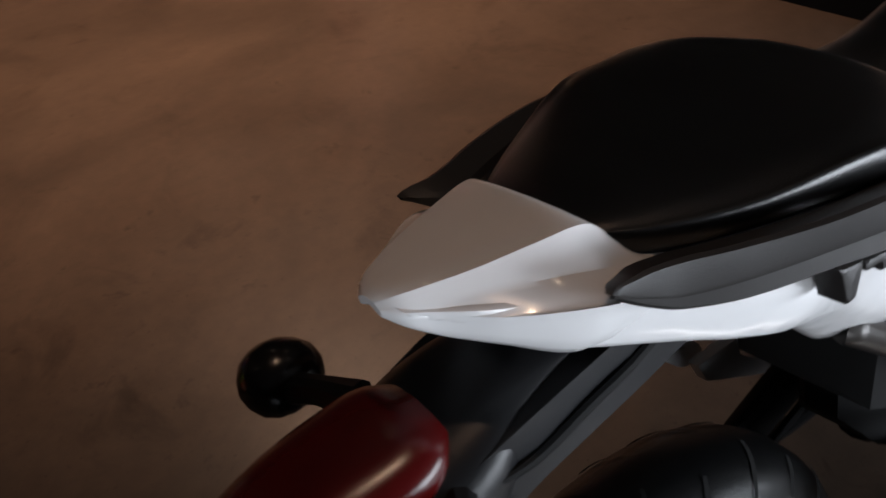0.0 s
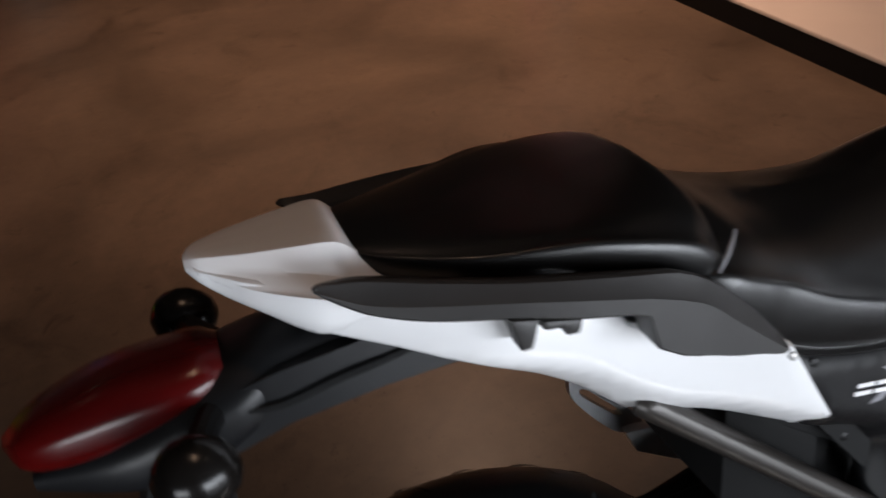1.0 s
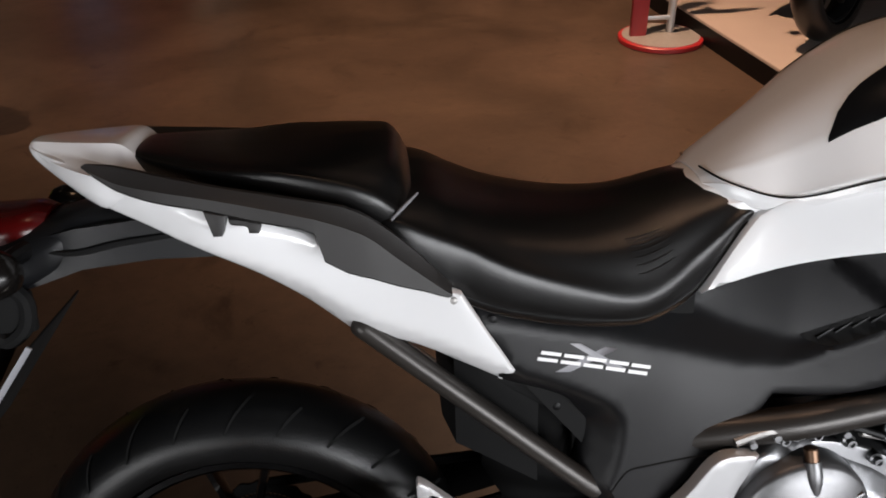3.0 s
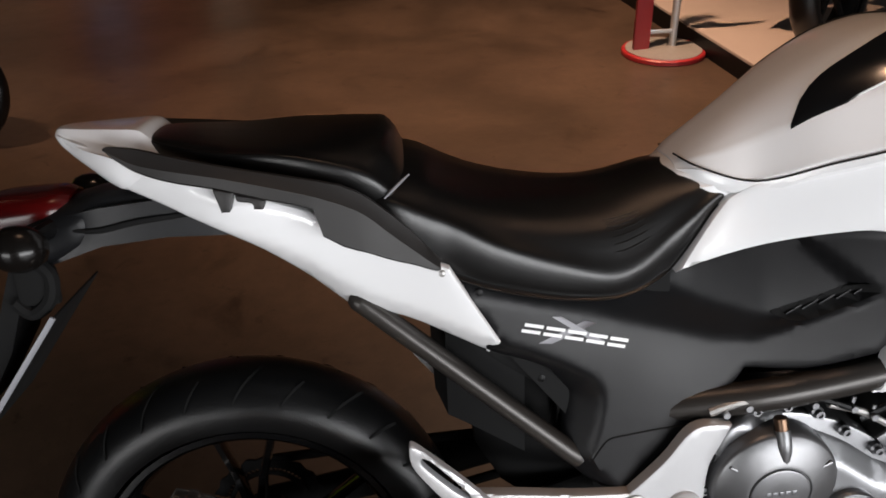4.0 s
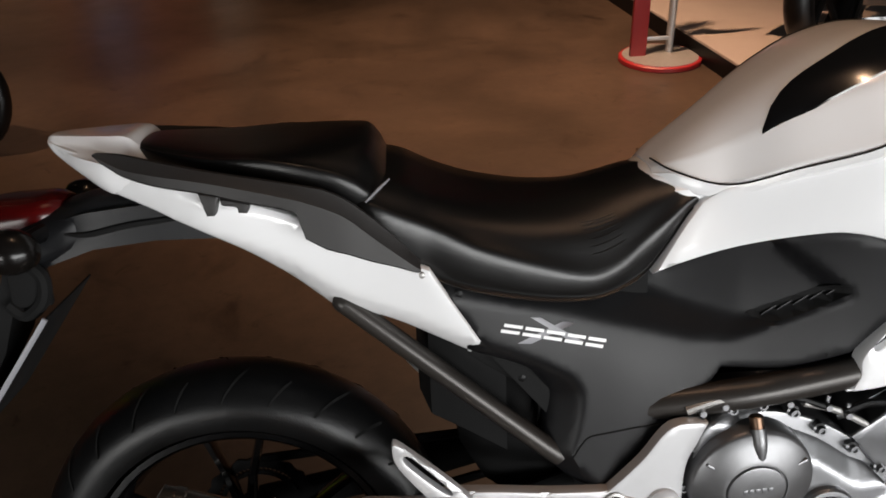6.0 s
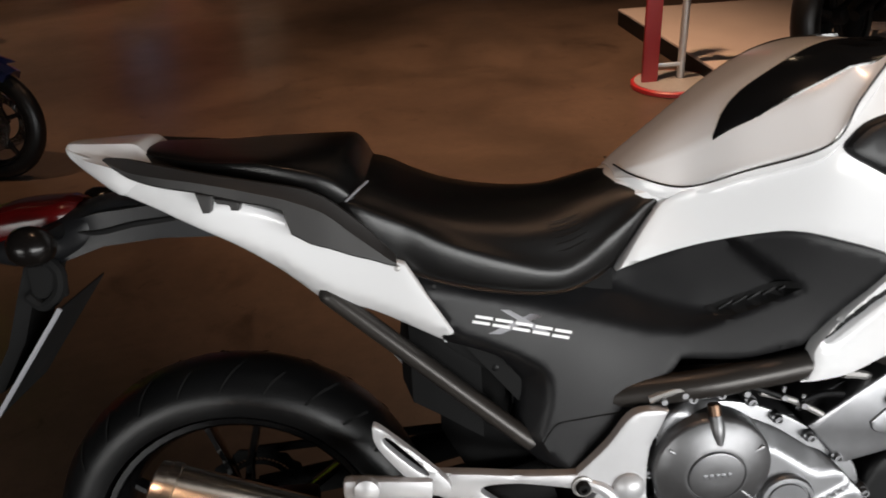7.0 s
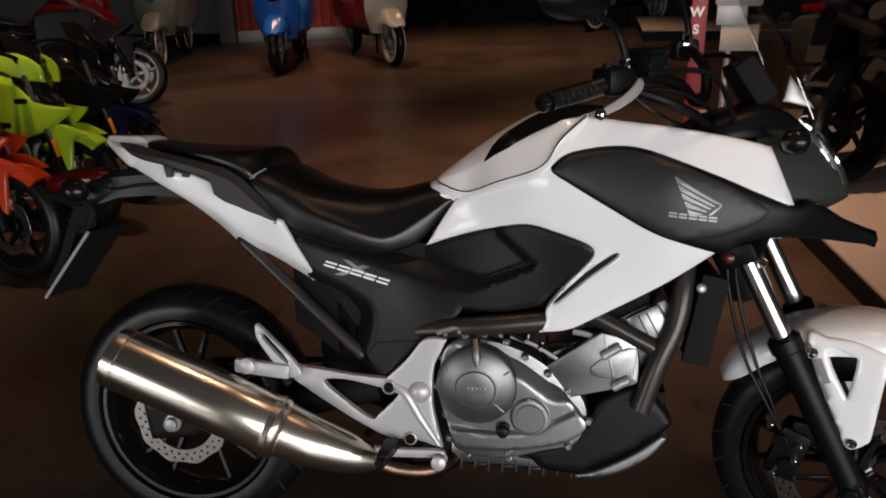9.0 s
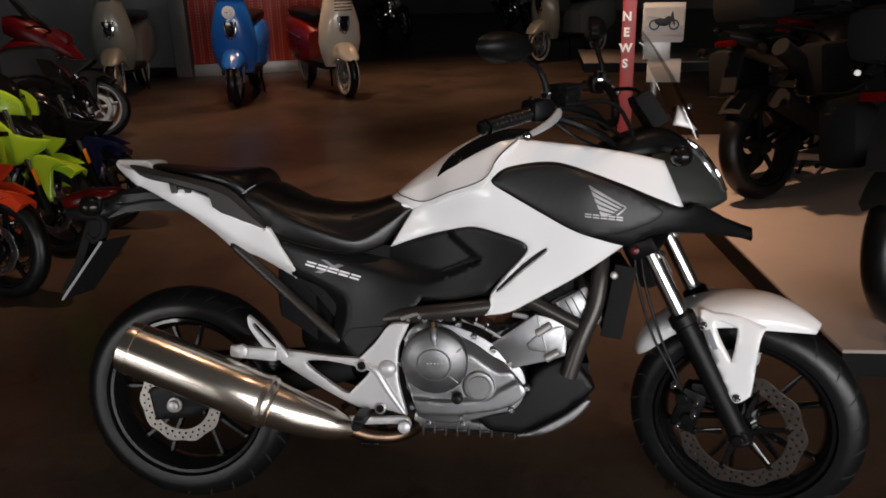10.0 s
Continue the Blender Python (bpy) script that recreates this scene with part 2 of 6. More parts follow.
def frame_of(a, b):
    a, b = Vector(a), Vector(b)
    return Matrix.Translation(a) @ (b - a).to_track_quat("Z", "X").to_matrix().to_4x4(), (b - a).length


def lathe(profile, a, b=None, seg=32, closed=False):
    """Turn (radius, distance along the axis) pairs round the line from a towards b."""
    m, _ = frame_of(a, b)
    bm = bmesh.new()
    rings = []
    for r, h in profile:
        rings.append([bm.verts.new(m @ Vector((r * math.cos(2 * math.pi * k / seg), r * math.sin(2 * math.pi * k / seg), h))) for k in range(seg)])
    n = len(rings)
    for i in range(n if closed else n - 1):
        p, q = rings[i], rings[(i + 1) % n]
        for k in range(seg):
            bm.faces.new((p[k], p[(k + 1) % seg], q[(k + 1) % seg], q[k]))
    if not closed:
        for ring, rev in ((rings[0], True), (rings[-1], False)):
            bm.faces.new(ring[::-1] if rev else ring)
    return bm


def rod(a, b, r, r2=None, seg=14, bevel=0.15):
    r2 = r if r2 is None else r2
    _, ln = frame_of(a, b)
    e = min(r, r2) * bevel
    return lathe([(r - e, 0), (r, e), (r2, ln - e), (r2 - e, ln)], a, b, seg)


def spline(pts, per=8, closed=False):
    """Catmull-Rom through the points; a point given twice stays a corner."""
    P = [Vector(p) for p in pts]
    n, out = len(P), []
    for i in range(n if closed else n - 1):
        if closed:
            p0, p1, p2, p3 = P[(i - 1) % n], P[i], P[(i + 1) % n], P[(i + 2) % n]
        else:
            p0, p1, p2, p3 = P[max(i - 1, 0)], P[i], P[i + 1], P[min(i + 2, n - 1)]
        if (p2 - p1).length < 1e-6:
            continue
        for k in range(per):
            t = k / per
            out.append(0.5 * ((2 * p1) + (p2 - p0) * t + (2 * p0 - 5 * p1 + 4 * p2 - p3) * t * t + (3 * p1 - p0 - 3 * p2 + p3) * t ** 3))
    if not closed:
        out.append(P[-1])
    return out


def pipe(pts, r, seg=10, per=6, flat=1.0):
    """A bent tube; r is a number or one for each point."""
    rr = [r] * len(pts) if isinstance(r, (int, float)) else r
    both = spline([(*p, q) for p, q in zip(pts, rr)], per)
    path, rs = [v.to_3d() for v in both], [v[3] for v in both]
    bm = bmesh.new()
    rings, up = [], Vector((0, 1, 0.01))
    for i, p in enumerate(path):
        d = (path[min(i + 1, len(path) - 1)] - path[max(i - 1, 0)]).normalized()
        if abs(d.dot(up)) > 0.95:
            up = Vector((0, 0, 1))
        u = (up - d * up.dot(d)).normalized()
        v = d.cross(u)
        up = u
        rings.append([bm.verts.new(p + rs[i] * (flat * u * math.cos(2 * math.pi * k / seg) + v * math.sin(2 * math.pi * k / seg))) for k in range(seg)])
    for p, q in zip(rings, rings[1:]):
        for k in range(seg):
            bm.faces.new((p[k], p[(k + 1) % seg], q[(k + 1) % seg], q[k]))
    bm.faces.new(rings[0][::-1])
    bm.faces.new(rings[-1])
    return bm


def loft(rings):
    bm = bmesh.new()
    R = [[bm.verts.new(p) for p in ring] for ring in rings]
    n = len(R[0])
    for p, q in zip(R, R[1:]):
        for k in range(n):
            bm.faces.new((p[k], p[(k + 1) % n], q[(k + 1) % n], q[k]))
    bm.faces.new(R[0][::-1])
    bm.faces.new(R[-1])
    bmesh.ops.remove_doubles(bm, verts=bm.verts, dist=1e-5)
    return bm


def keyed(keys, x):
    """Smooth values at x from rows (x, a, b, ...)."""
    xs = [k[0] for k in keys]
    i = max(0, min(len(xs) - 2, int(np.searchsorted(xs, x)) - 1))
    k0, k1, k2, k3 = keys[max(i - 1, 0)], keys[i], keys[i + 1], keys[min(i + 2, len(keys) - 1)]
    h = k2[0] - k1[0]
    t = min(1.0, max(0.0, (x - k1[0]) / h))
    out = []
    for c in range(1, len(k1)):
        m1 = (k2[c] - k0[c]) / (k2[0] - k0[0]) * h
        m2 = (k3[c] - k1[c]) / (k3[0] - k1[0]) * h
        t2, t3 = t * t, t ** 3
        out.append((2 * t3 - 3 * t2 + 1) * k1[c] + (t3 - 2 * t2 + t) * m1 + (-2 * t3 + 3 * t2) * k2[c] + (t3 - t2) * m2)
    return out


def body_loft(keys, section, n=40):
    """Loft along x; section(values) gives right-half (y, z) points from the top to the bottom."""
    x0, x1 = keys[0][0], keys[-1][0]
    rings = []
    for i in range(n + 1):
        x = x0 + (x1 - x0) * i / n
        half = section(keyed(keys, x))
        sm = spline([(y, z, 0) for y, z in half], 4)
        ring = [(x, -v.x, v.y) for v in sm] + [(x, v.x, v.y) for v in sm[::-1]]
        rings.append(ring)
    return loft(rings)


def surface(ctrl):
    """A smooth height y(x, z) through a few control points."""
    C = np.array(ctrl, float)
    P, v, n = C[:, :2], C[:, 2], len(C)
    A = np.zeros((n + 3, n + 3))
    A[:n, :n] = np.linalg.norm(P[:, None] - P[None], axis=2) - 0.02 * np.eye(n)
    A[:n, n] = A[n, :n] = 1
    A[:n, n + 1:], A[n + 1:, :n] = P, P.T
    w = np.linalg.solve(A, np.r_[v, 0, 0, 0])

    def at(x, z):
        return float(np.sqrt((P[:, 0] - x) ** 2 + (P[:, 1] - z) ** 2 + 1e-3) @ w[:n] + w[n] + w[n + 1] * x + w[n + 2] * z)
    return at


def inside(p, poly):
    hit, n = False, len(poly)
    for i in range(n):
        a, b = poly[i], poly[i - 1]
        if (a[1] > p[1]) != (b[1] > p[1]) and p[0] < (b[0] - a[0]) * (p[1] - a[1]) / (b[1] - a[1]) + a[0]:
            hit = not hit
    return hit


def edge_gap(pts, loops):
    """Distance from each point to the nearest edge of the loops."""
    A = np.array([l[i] for l in loops for i in range(len(l))])
    B = np.array([l[(i + 1) % len(l)] for l in loops for i in range(len(l))])
    Q = np.array(pts)[:, None, :]
    d = B - A
    t = np.clip(((Q - A) * d).sum(2) / np.maximum((d * d).sum(1), 1e-12), 0, 1)
    return np.sqrt((((A + t[..., None] * d) - Q) ** 2).sum(2)).min(1)


def shell(outline, yf, thick=0.012, roll=0.008, step=0.014, holes=(), per=5, smooth=True):
    """A moulded panel: an outline in (x, z), bulged to y = yf(x, z), with rolled edges and thickness."""
    from_pts = lambda o: [(v.x, v.y) for v in spline([(p[0], p[1], 0) for p in o], per if smooth else 1, True)]
    loops = [from_pts(outline)] + [from_pts(h) for h in holes]
    f = yf if callable(yf) else (lambda x, z: yf)
    pts, edges = [], []
    for l in loops:
        s = len(pts)
        pts += l
        edges += [(s + i, s + (i + 1) % len(l)) for i in range(len(l))]
    extra = []
    for l in loops:
        for i in range(len(l)):
            a, b = np.array(l[i - 1]), np.array(l[(i + 1) % len(l)])
            t = b - a
            ln = np.hypot(*t)
            if ln < 1e-9:
                continue
            nrm = np.array((-t[1], t[0])) / ln
            for d in (0.3 * roll, 0.95 * roll):
                for sgn in (1, -1):
                    extra.append((tuple(np.array(l[i]) + sgn * d * nrm), 0.85 * d))
    xs, zs = [p[0] for p in loops[0]], [p[1] for p in loops[0]]
    gx, gz = np.arange(min(xs), max(xs), step), np.arange(min(zs), max(zs), step)
    extra += [((x + (step / 2 if j % 2 else 0), z), roll + 0.4 * step) for j, z in enumerate(gz) for x in gx]
    extra = [(p, d) for p, d in extra if inside(p, loops[0]) and not any(inside(p, h) for h in loops[1:])]
    if extra:
        g = edge_gap([p for p, _ in extra], loops)
        pts += [p for (p, d), q in zip(extra, g) if q >= d]
    v2, _, faces, _, _, _ = delaunay_2d_cdt([Vector(p) for p in pts], edges, [], 0, 1e-5)
    V = [(v.x, v.y) for v in v2]
    gap = edge_gap(V, loops)
    keep = []
    for fc in faces:
        c = (sum(V[i][0] for i in fc) / 3, sum(V[i][1] for i in fc) / 3)
        if inside(c, loops[0]) and not any(inside(c, h) for h in loops[1:]):
            keep.append(fc)
    bm = bmesh.new()
    front, back = [], []
    for (x, z), d in zip(V, gap):
        u = 1 - min(d, roll) / roll
        y = f(x, z) + roll * (1 - math.sqrt(max(0.0, 1 - u * u)))
        front.append(bm.verts.new((x, y, z)))
        back.append(bm.verts.new((x, f(x, z) + thick + roll, z)))
    used = {}
    for a, b, c in keep:
        bm.faces.new((front[a], front[b], front[c]))
        bm.faces.new((back[c], back[b], back[a]))
        for e in ((a, b), (b, c), (c, a)):
            used[e] = 1
    for a, b in used:
        if (b, a) not in used:
            bm.faces.new((front[a], back[a], back[b], front[b]))
    bmesh.ops.delete(bm, geom=[v for v in bm.verts if not v.link_faces], context="VERTS")
    return bm


def pair(name, bm, mat, parent, label="", smooth=35):
    """The right-hand part and its mirror image."""
    other = flip(bm)
    a = part(name, bm, mat, parent, label, smooth)
    part(name, other, mat, parent, label, smooth)
    return a


def plate(outline, y, thick, bevel=0.004, per=5, m=None):
    """A flat casting: an outline in (x, z) with its outer face at y, its rim chamfered round."""
    pts = [(v.x, v.y) for v in spline([(p[0], p[1], 0) for p in outline], per, True)]
    clean = [p for i, p in enumerate(pts) if math.dist(p, pts[i - 1]) > 1e-5]
    area = sum(a[0] * b[1] - b[0] * a[1] for a, b in zip(clean, clean[1:] + clean[:1]))
    if area < 0:
        clean = clean[::-1]
    n = len(clean)
    cx, cz = sum(p[0] for p in clean) / n, sum(p[1] for p in clean) / n
    bm = bmesh.new()
    rows = []
    for inset, dy in ((0.0, thick), (0.0, bevel), (0.12, .5 * bevel), (0.45, .12 * bevel), (1.0, 0.0)):
        ring = []
        for i in range(n):
            a, b = Vector(clean[i - 1]), Vector(clean[(i + 1) % n])
            t = (b - a).normalized()
            p = Vector(clean[i]) + Vector((-t.y, t.x)) * inset * bevel
            ring.append(bm.verts.new((p.x, y + dy, p.y)))
        rows.append(ring)
    for p, q in zip(rows, rows[1:]):
        for i in range(n):
            bm.faces.new((p[i], p[(i + 1) % n], q[(i + 1) % n], q[i]))
    bm.faces.new(rows[-1])
    bm.faces.new(rows[0][::-1])
    return bm


# ---- the hall ----
def slab(name, x0, x1, y0, y1, z0, z1, mat, label, category):
    return solid(name, box((x0 + x1) / 2, (y0 + y1) / 2, (z0 + z1) / 2, x1 - x0, y1 - y0, z1 - z0), mat, label, category, kind="structure")


slab("floor", -12, 12, -5.3, 22, -0.2, 0.0, FLOOR, "brown sealed concrete showroom floor with stains", "floor")
slab("ceiling", -12, 12, -5.3, 22, 3.8, 4.0, CEILING, "dark painted showroom ceiling", "ceiling")
slab("wall_west", -12.2, -12, -5.3, 22, 0, 3.8, WALLGREY, "dark grey showroom wall", "wall")
slab("wall_east", 12, 12.2, -5.3, 22, 0, 3.8, WALLGREY, "dark grey showroom wall", "wall")
slab("wall_north", -12, 12, 22, 22.2, 0, 3.8, WALLGREY, "dark grey rear showroom wall", "wall")
south = thing("wall_south", label="front wall with a window band", category="wall", kind="structure")
for nm, x0, x1, z0, z1 in (("wall_pier", -12, -4.9, 0, 3.8), ("wall_pier", -1.9, 1.1, 0, 3.8), ("wall_head", -4.9, -1.9, 1.65, 3.8), ("wall_foot", -4.9, -1.9, 0, 0.35), ("wall_pier", 8.1, 12, 0, 3.8), ("wall_head", 1.1, 8.1, 2.05, 3.8), ("wall_foot", 1.1, 8.1, 0, 0.35)):
    part(nm, box((x0 + x1) / 2, -5.2, (z0 + z1) / 2, x1 - x0, 0.2, z1 - z0), WALLGREY, south)

# recessed ceiling lamps out of view, one added at each spot
lamp = thing("ceiling_lamp", Matrix.Translation((SPOTS[0][0], SPOTS[0][1], 3.8)), "small round ceiling spotlight, lit, added where an unseen spot lamp stands", "lamp", "ceiling spotlights")
part("housing", lathe([(0.07, 0), (0.075, 0.01), (0.075, 0.06), (0.062, 0.06), (0.06, 0.02)], (0, 0, 0), (0, 0, -1), 20), GREYMETAL, lamp)
part("bulb", lathe([(0.01, 0.02), (0.05, 0.022), (0.05, 0.03), (0.02, 0.032)], (0, 0, 0), (0, 0, -1), 16), glow("lamp_glow", (1.0, 0.75, 0.5), 12), lamp)
for sx, sy, _, _ in SPOTS[1:]:
    copy_thing(lamp, Matrix.Translation((sx, sy, 3.8)))

# low display platform
plat = thing("platform", label="low beige display platform with a black edge", category="platform", kind="structure")


def prism(poly, z0, z1, bevel=0.0):
    bm = bmesh.new()
    lo = [bm.verts.new((x, y, z0)) for x, y in poly]
    hi = [bm.verts.new((x, y, z1)) for x, y in poly]
    n = len(poly)
    for i in range(n):
        bm.faces.new((lo[i], lo[(i + 1) % n], hi[(i + 1) % n], hi[i]))
    bm.faces.new(lo[::-1])
    top = bm.faces.new(hi)
    if bevel:
        bmesh.ops.bevel(bm, geom=list(top.edges), offset=bevel, segments=2, affect="EDGES")
    return bm


part("plinth", prism([(2.10, 0.85), (7.0, 0.95), (7.0, 4.9), (1.68, 4.6)], 0.0, 0.095), BLACK, plat, "black platform edge")
part("deck", prism([(2.098, 0.848), (7.0, 0.948), (7.0, 4.898), (1.678, 4.598)], 0.095, 0.107, 0.003), PLATTOP, plat, "beige deck")
plat2 = thing("platform", label="far low beige platform with a black edge", category="platform", kind="structure")
part("plinth", box(3.4, 9.95, 0.06, 3.6, 1.6, 0.12), BLACK, plat2)
part("deck", box(3.4, 9.95, 0.127, 3.62, 1.62, 0.014, 0.003), PLATTOP, plat2)


# ---- shared wheel parts ----
def tyre_bm(c, R, w, bead, seg=56):
    x, y, z = c
    prof = []
    n = 14
    for i in range(n + 1):
        a = math.pi * (i / n - 0.5) * 1.0
        u = math.sin(a)
        k = abs(u)
        prof.append((R - (R - bead) * (1 - (1 - k ** 2.6) ** 0.62) if k < 1 else bead, w / 2 * (0.99 if k > 0.98 else math.sin(a * 0.98)) * (1.0 if k < 0.85 else 1.0 - 0.25 * (k - 0.85) / 0.15)))
    prof += [(bead - 0.004, w * 0.30), (bead - 0.004, -w * 0.30)]
    return lathe(prof, (x, y, z), (x, y + 1, z), seg, closed=True)


def rim_bm(c, bead, w, deep=0.022, seg=48):
    x, y, z = c
    h = w * 0.40
    prof = [(bead + 0.006, -h), (bead - 0.003, -h), (bead - deep * 0.6, -h * 0.72), (bead - deep, -h * 0.3), (bead - deep, h * 0.3), (bead - deep * 0.6, h * 0.72), (bead - 0.003, h), (bead + 0.006, h), (bead - 0.001, h * 0.5), (bead - 0.001, -h * 0.5)]
    return lathe(prof, (x, y, z), (x, y + 1, z), seg, closed=True)


def spoke_bm(c, r0, r1, ang, y0=0.0, w0=0.022, w1=0.014, t=0.016, twist=0.0):
    """One cast spoke from the hub to the rim."""
    bm = bmesh.new()
    x, y, z = c
    rings = []
    for r, w, a in ((r0, w0, ang), ((r0 + r1) / 2, (w0 + w1) / 2 * 0.9, ang + twist / 2), (r1, w1, ang + twist)):
        ca, sa = math.cos(a), math.sin(a)
        ring = []
        for dy, dw in ((-t, -0.6), (-t, 0.6), (-t * 0.4, 1), (t * 0.4, 1), (t, 0.6), (t, -0.6), (t * 0.4, -1), (-t * 0.4, -1)):
            ring.append(bm.verts.new((x + r * ca - dw * w / 2 * sa, y + y0 + dy, z + r * sa + dw * w / 2 * ca)))
        rings.append(ring)
    for p, q in zip(rings, rings[1:]):
        for k in range(8):
            bm.faces.new((p[k], p[(k + 1) % 8], q[(k + 1) % 8], q[k]))
    bm.faces.new(rings[0])
    bm.faces.new(rings[-1])
    return bm


def circle(cx, cz, r, n=8, a0=0.0, wave=0.0, lobes=10):
    return [(cx + r * (1 + wave * math.cos(lobes * (a0 + 2 * math.pi * i / n))) * math.cos(a0 + 2 * math.pi * i / n), cz + r * (1 + wave * math.cos(lobes * (a0 + 2 * math.pi * i / n))) * math.sin(a0 + 2 * math.pi * i / n)) for i in range(n)]


def disc_bm(cx, cz, y, r_in, r_out, lobes=10, rows=2, thick=0.0045, hole=0.0034):
    """A wave brake disc with drilled holes."""
    holes = [circle(cx, cz, r_in, 40)[::-1]]
    for j in range(rows):
        r = r_in + (r_out - r_in) * ((0.33 + 0.36 * j) if rows < 3 else (0.24 + 0.26 * j))
        n = lobes * 3
        for i in range(n):
            a = 2 * math.pi * (i + 0.5 * (j % 2)) / n
            holes.append(circle(cx + r * math.cos(a), cz + r * math.sin(a), hole, 6)[::-1])
    return shell(circle(cx, cz, r_out, lobes * 10, 0, 0.024, lobes), y, thick, 0.0006, 0.02, holes, 1, False)


def groove_bm(c, R, w, n=26, lean=0.5):
    """Slanting tread grooves that hug the tyre's crown."""
    x, y, z = c
    bm = bmesh.new()
    for side in (-1, 1):
        for i in range(n):
            a0 = 2 * math.pi * (i + (0.5 if side > 0 else 0)) / n
            long = i % 2 == 0
            rows = []
            for k in range(7):
                u = (0.16 if long else 0.42) + (0.80 - (0.16 if long else 0.42)) * k / 6
                a = a0 + lean * (u - 0.1) ** 1.3 * 0.42
                r = R - (R - 0.72 * R) * (1 - (1 - u ** 2.6) ** 0.62) + 0.0008
                yy = side * w / 2 * math.sin(math.asin(u) * 0.98)
                wd = 0.0026 * (1 - 0.6 * abs(k / 6 - 0.45))
                rows.append([bm.verts.new((x + r * math.cos(a + s * wd / R * 1.0), y + yy + s * wd * 0.4, z + r * math.sin(a + s * wd / R))) for s in (-1, 1)])
            for p, q in zip(rows, rows[1:]):
                bm.faces.new((p[0], p[1], q[1], q[0]))
    return bm


def tail_line(x):
    """The tail sits a little to the right of the wheels' plane."""
    return -.052 * min(1.0, max(0.0, (.30 - x) / .35))


def bend(bm, k=1.0):
    for v in bm.verts:
        v.co.y += k * tail_line(v.co.x)
    return bm


def tail_pair(name, bm, mat, parent, label="", smooth=35):
    other = bend(flip(bm), 2.0)
    a = part(name, bm, mat, parent, label, smooth)
    part(name, other, mat, parent, label, smooth)
    return a


# ---- the white motorcycle, in its own axes: x ahead, y to its left, z up ----
moto = thing("motorcycle", LEAN, "white and dark grey adventure motorcycle parked on its side stand", "motorcycle")
BODY = surface([(.387, .723, -.158), (.526, .685, -.141), (.659, .859, -.086), (.601, .757, -.087), (.86, .592, -.16), (1.01, .757, -.176), (.912, .658, -.158),
                (.874, .925, -.198), (1.116, .929, -.22), (1.107, .85, -.211), (1.202, .844, -.209), (1.345, .875, -.185), (.855, .941, -.182), (.694, .878, -.103),
                (.363, .706, -.161), (.294, .809, -.173), (1.544, .792, -.033), (.52, .5, -.15), (.70, .65, -.13), (.94, 1.04, -.14), (1.12, 1.02, -.165), (1.29, .985, -.165)])
TAIL = surface([(-.172, .988, -.05), (-.086, .966, -.136), (-.085, .914, -.107), (.046, .898, -.183), (.151, .872, -.152), (.294, .809, -.173), (.177, .753, -.135),
                (.348, .681, -.142), (.363, .706, -.161), (.227, .898, -.153)])

# rear wheel
RW = (0.0, 0.0, 0.312)
rear_wheel = part("rear_wheel", rim_bm(RW, 0.222, 0.135), RIM, moto, "black cast rim")
part("tyre", tyre_bm(RW, 0.312, 0.165, 0.218), RUBBER, rear_wheel, "black rubber tyre")
tagged(part("tread_groove", groove_bm(RW, 0.312, 0.165), GROOVE, rear_wheel), kind="stuff")
part("hub", lathe([(0.035, -0.07), (0.048, -0.06), (0.05, -0.03), (0.042, 0), (0.05, 0.03), (0.048, 0.06), (0.035, 0.07)], RW, (0, 1, 0.312), 24), RIM, rear_wheel)
for i in range(5):
    for s in (-1, 1):
        a = 2 * math.pi * i / 5 + 0.35
        part("spoke", spoke_bm(RW, 0.045, 0.205, a + s * 0.10, s * 0.004, 0.018, 0.013, 0.014, s * 0.12), RIM, rear_wheel)
part("brake_disc", disc_bm(0, 0.312, -0.088, 0.085, 0.12), DISC, rear_wheel, "drilled steel wave disc", 12)
part("brake_carrier", shell([(-.080, .350), (-.080, .350), (.01, .372), (.085, .330), (.075, .290), (.02, .272), (-.062, .262), (-.062, .262)], -0.122, 0.02, 0.006), BLACK, moto, "black brake carrier plate")
part("axle_nut", join(lathe([(0.021, 0), (0.021, 0.006), (0.016, 0.007), (0.016, 0.02), (0.011, 0.022)], (0, -0.125, 0.312), (0, -1, 0.312), 12)), GREYMETAL, moto, "dull axle nut")
part("rear_caliper", join(box(0.10, -0.088, 0.40, 0.075, 0.05, 0.05, 0.012), rod((0.13, -0.10, 0.40), (0.13, -0.125, 0.40), 0.012)), BLACK, moto)
pair("swingarm", join(pipe([(0.0, -.105, .312), (.2, -.105, .345), (.5, -.10, .43)], [0.026, 0.030, 0.036], 12, 6, 0.7)), MATTBLACK, moto)
part("chain", join(pipe([(0.0, 0.09, 0.40), (.3, 0.09, .42), (.6, .09, .43)], 0.008, 6), pipe([(0.0, 0.09, 0.225), (.3, 0.09, .32), (.6, .09, .39)], 0.008, 6)), MATTBLACK, moto)
part("sprocket", disc_bm(0, 0.312, 0.088, 0.06, 0.092, 20, 1), MATTBLACK, rear_wheel)
part("shock_absorber", join(rod((.44, 0, .40), (.42, 0, .70), .028, .028, 14), rod((.44, .0, .38), (.43, 0, .50), .038)), MATTBLACK, moto)

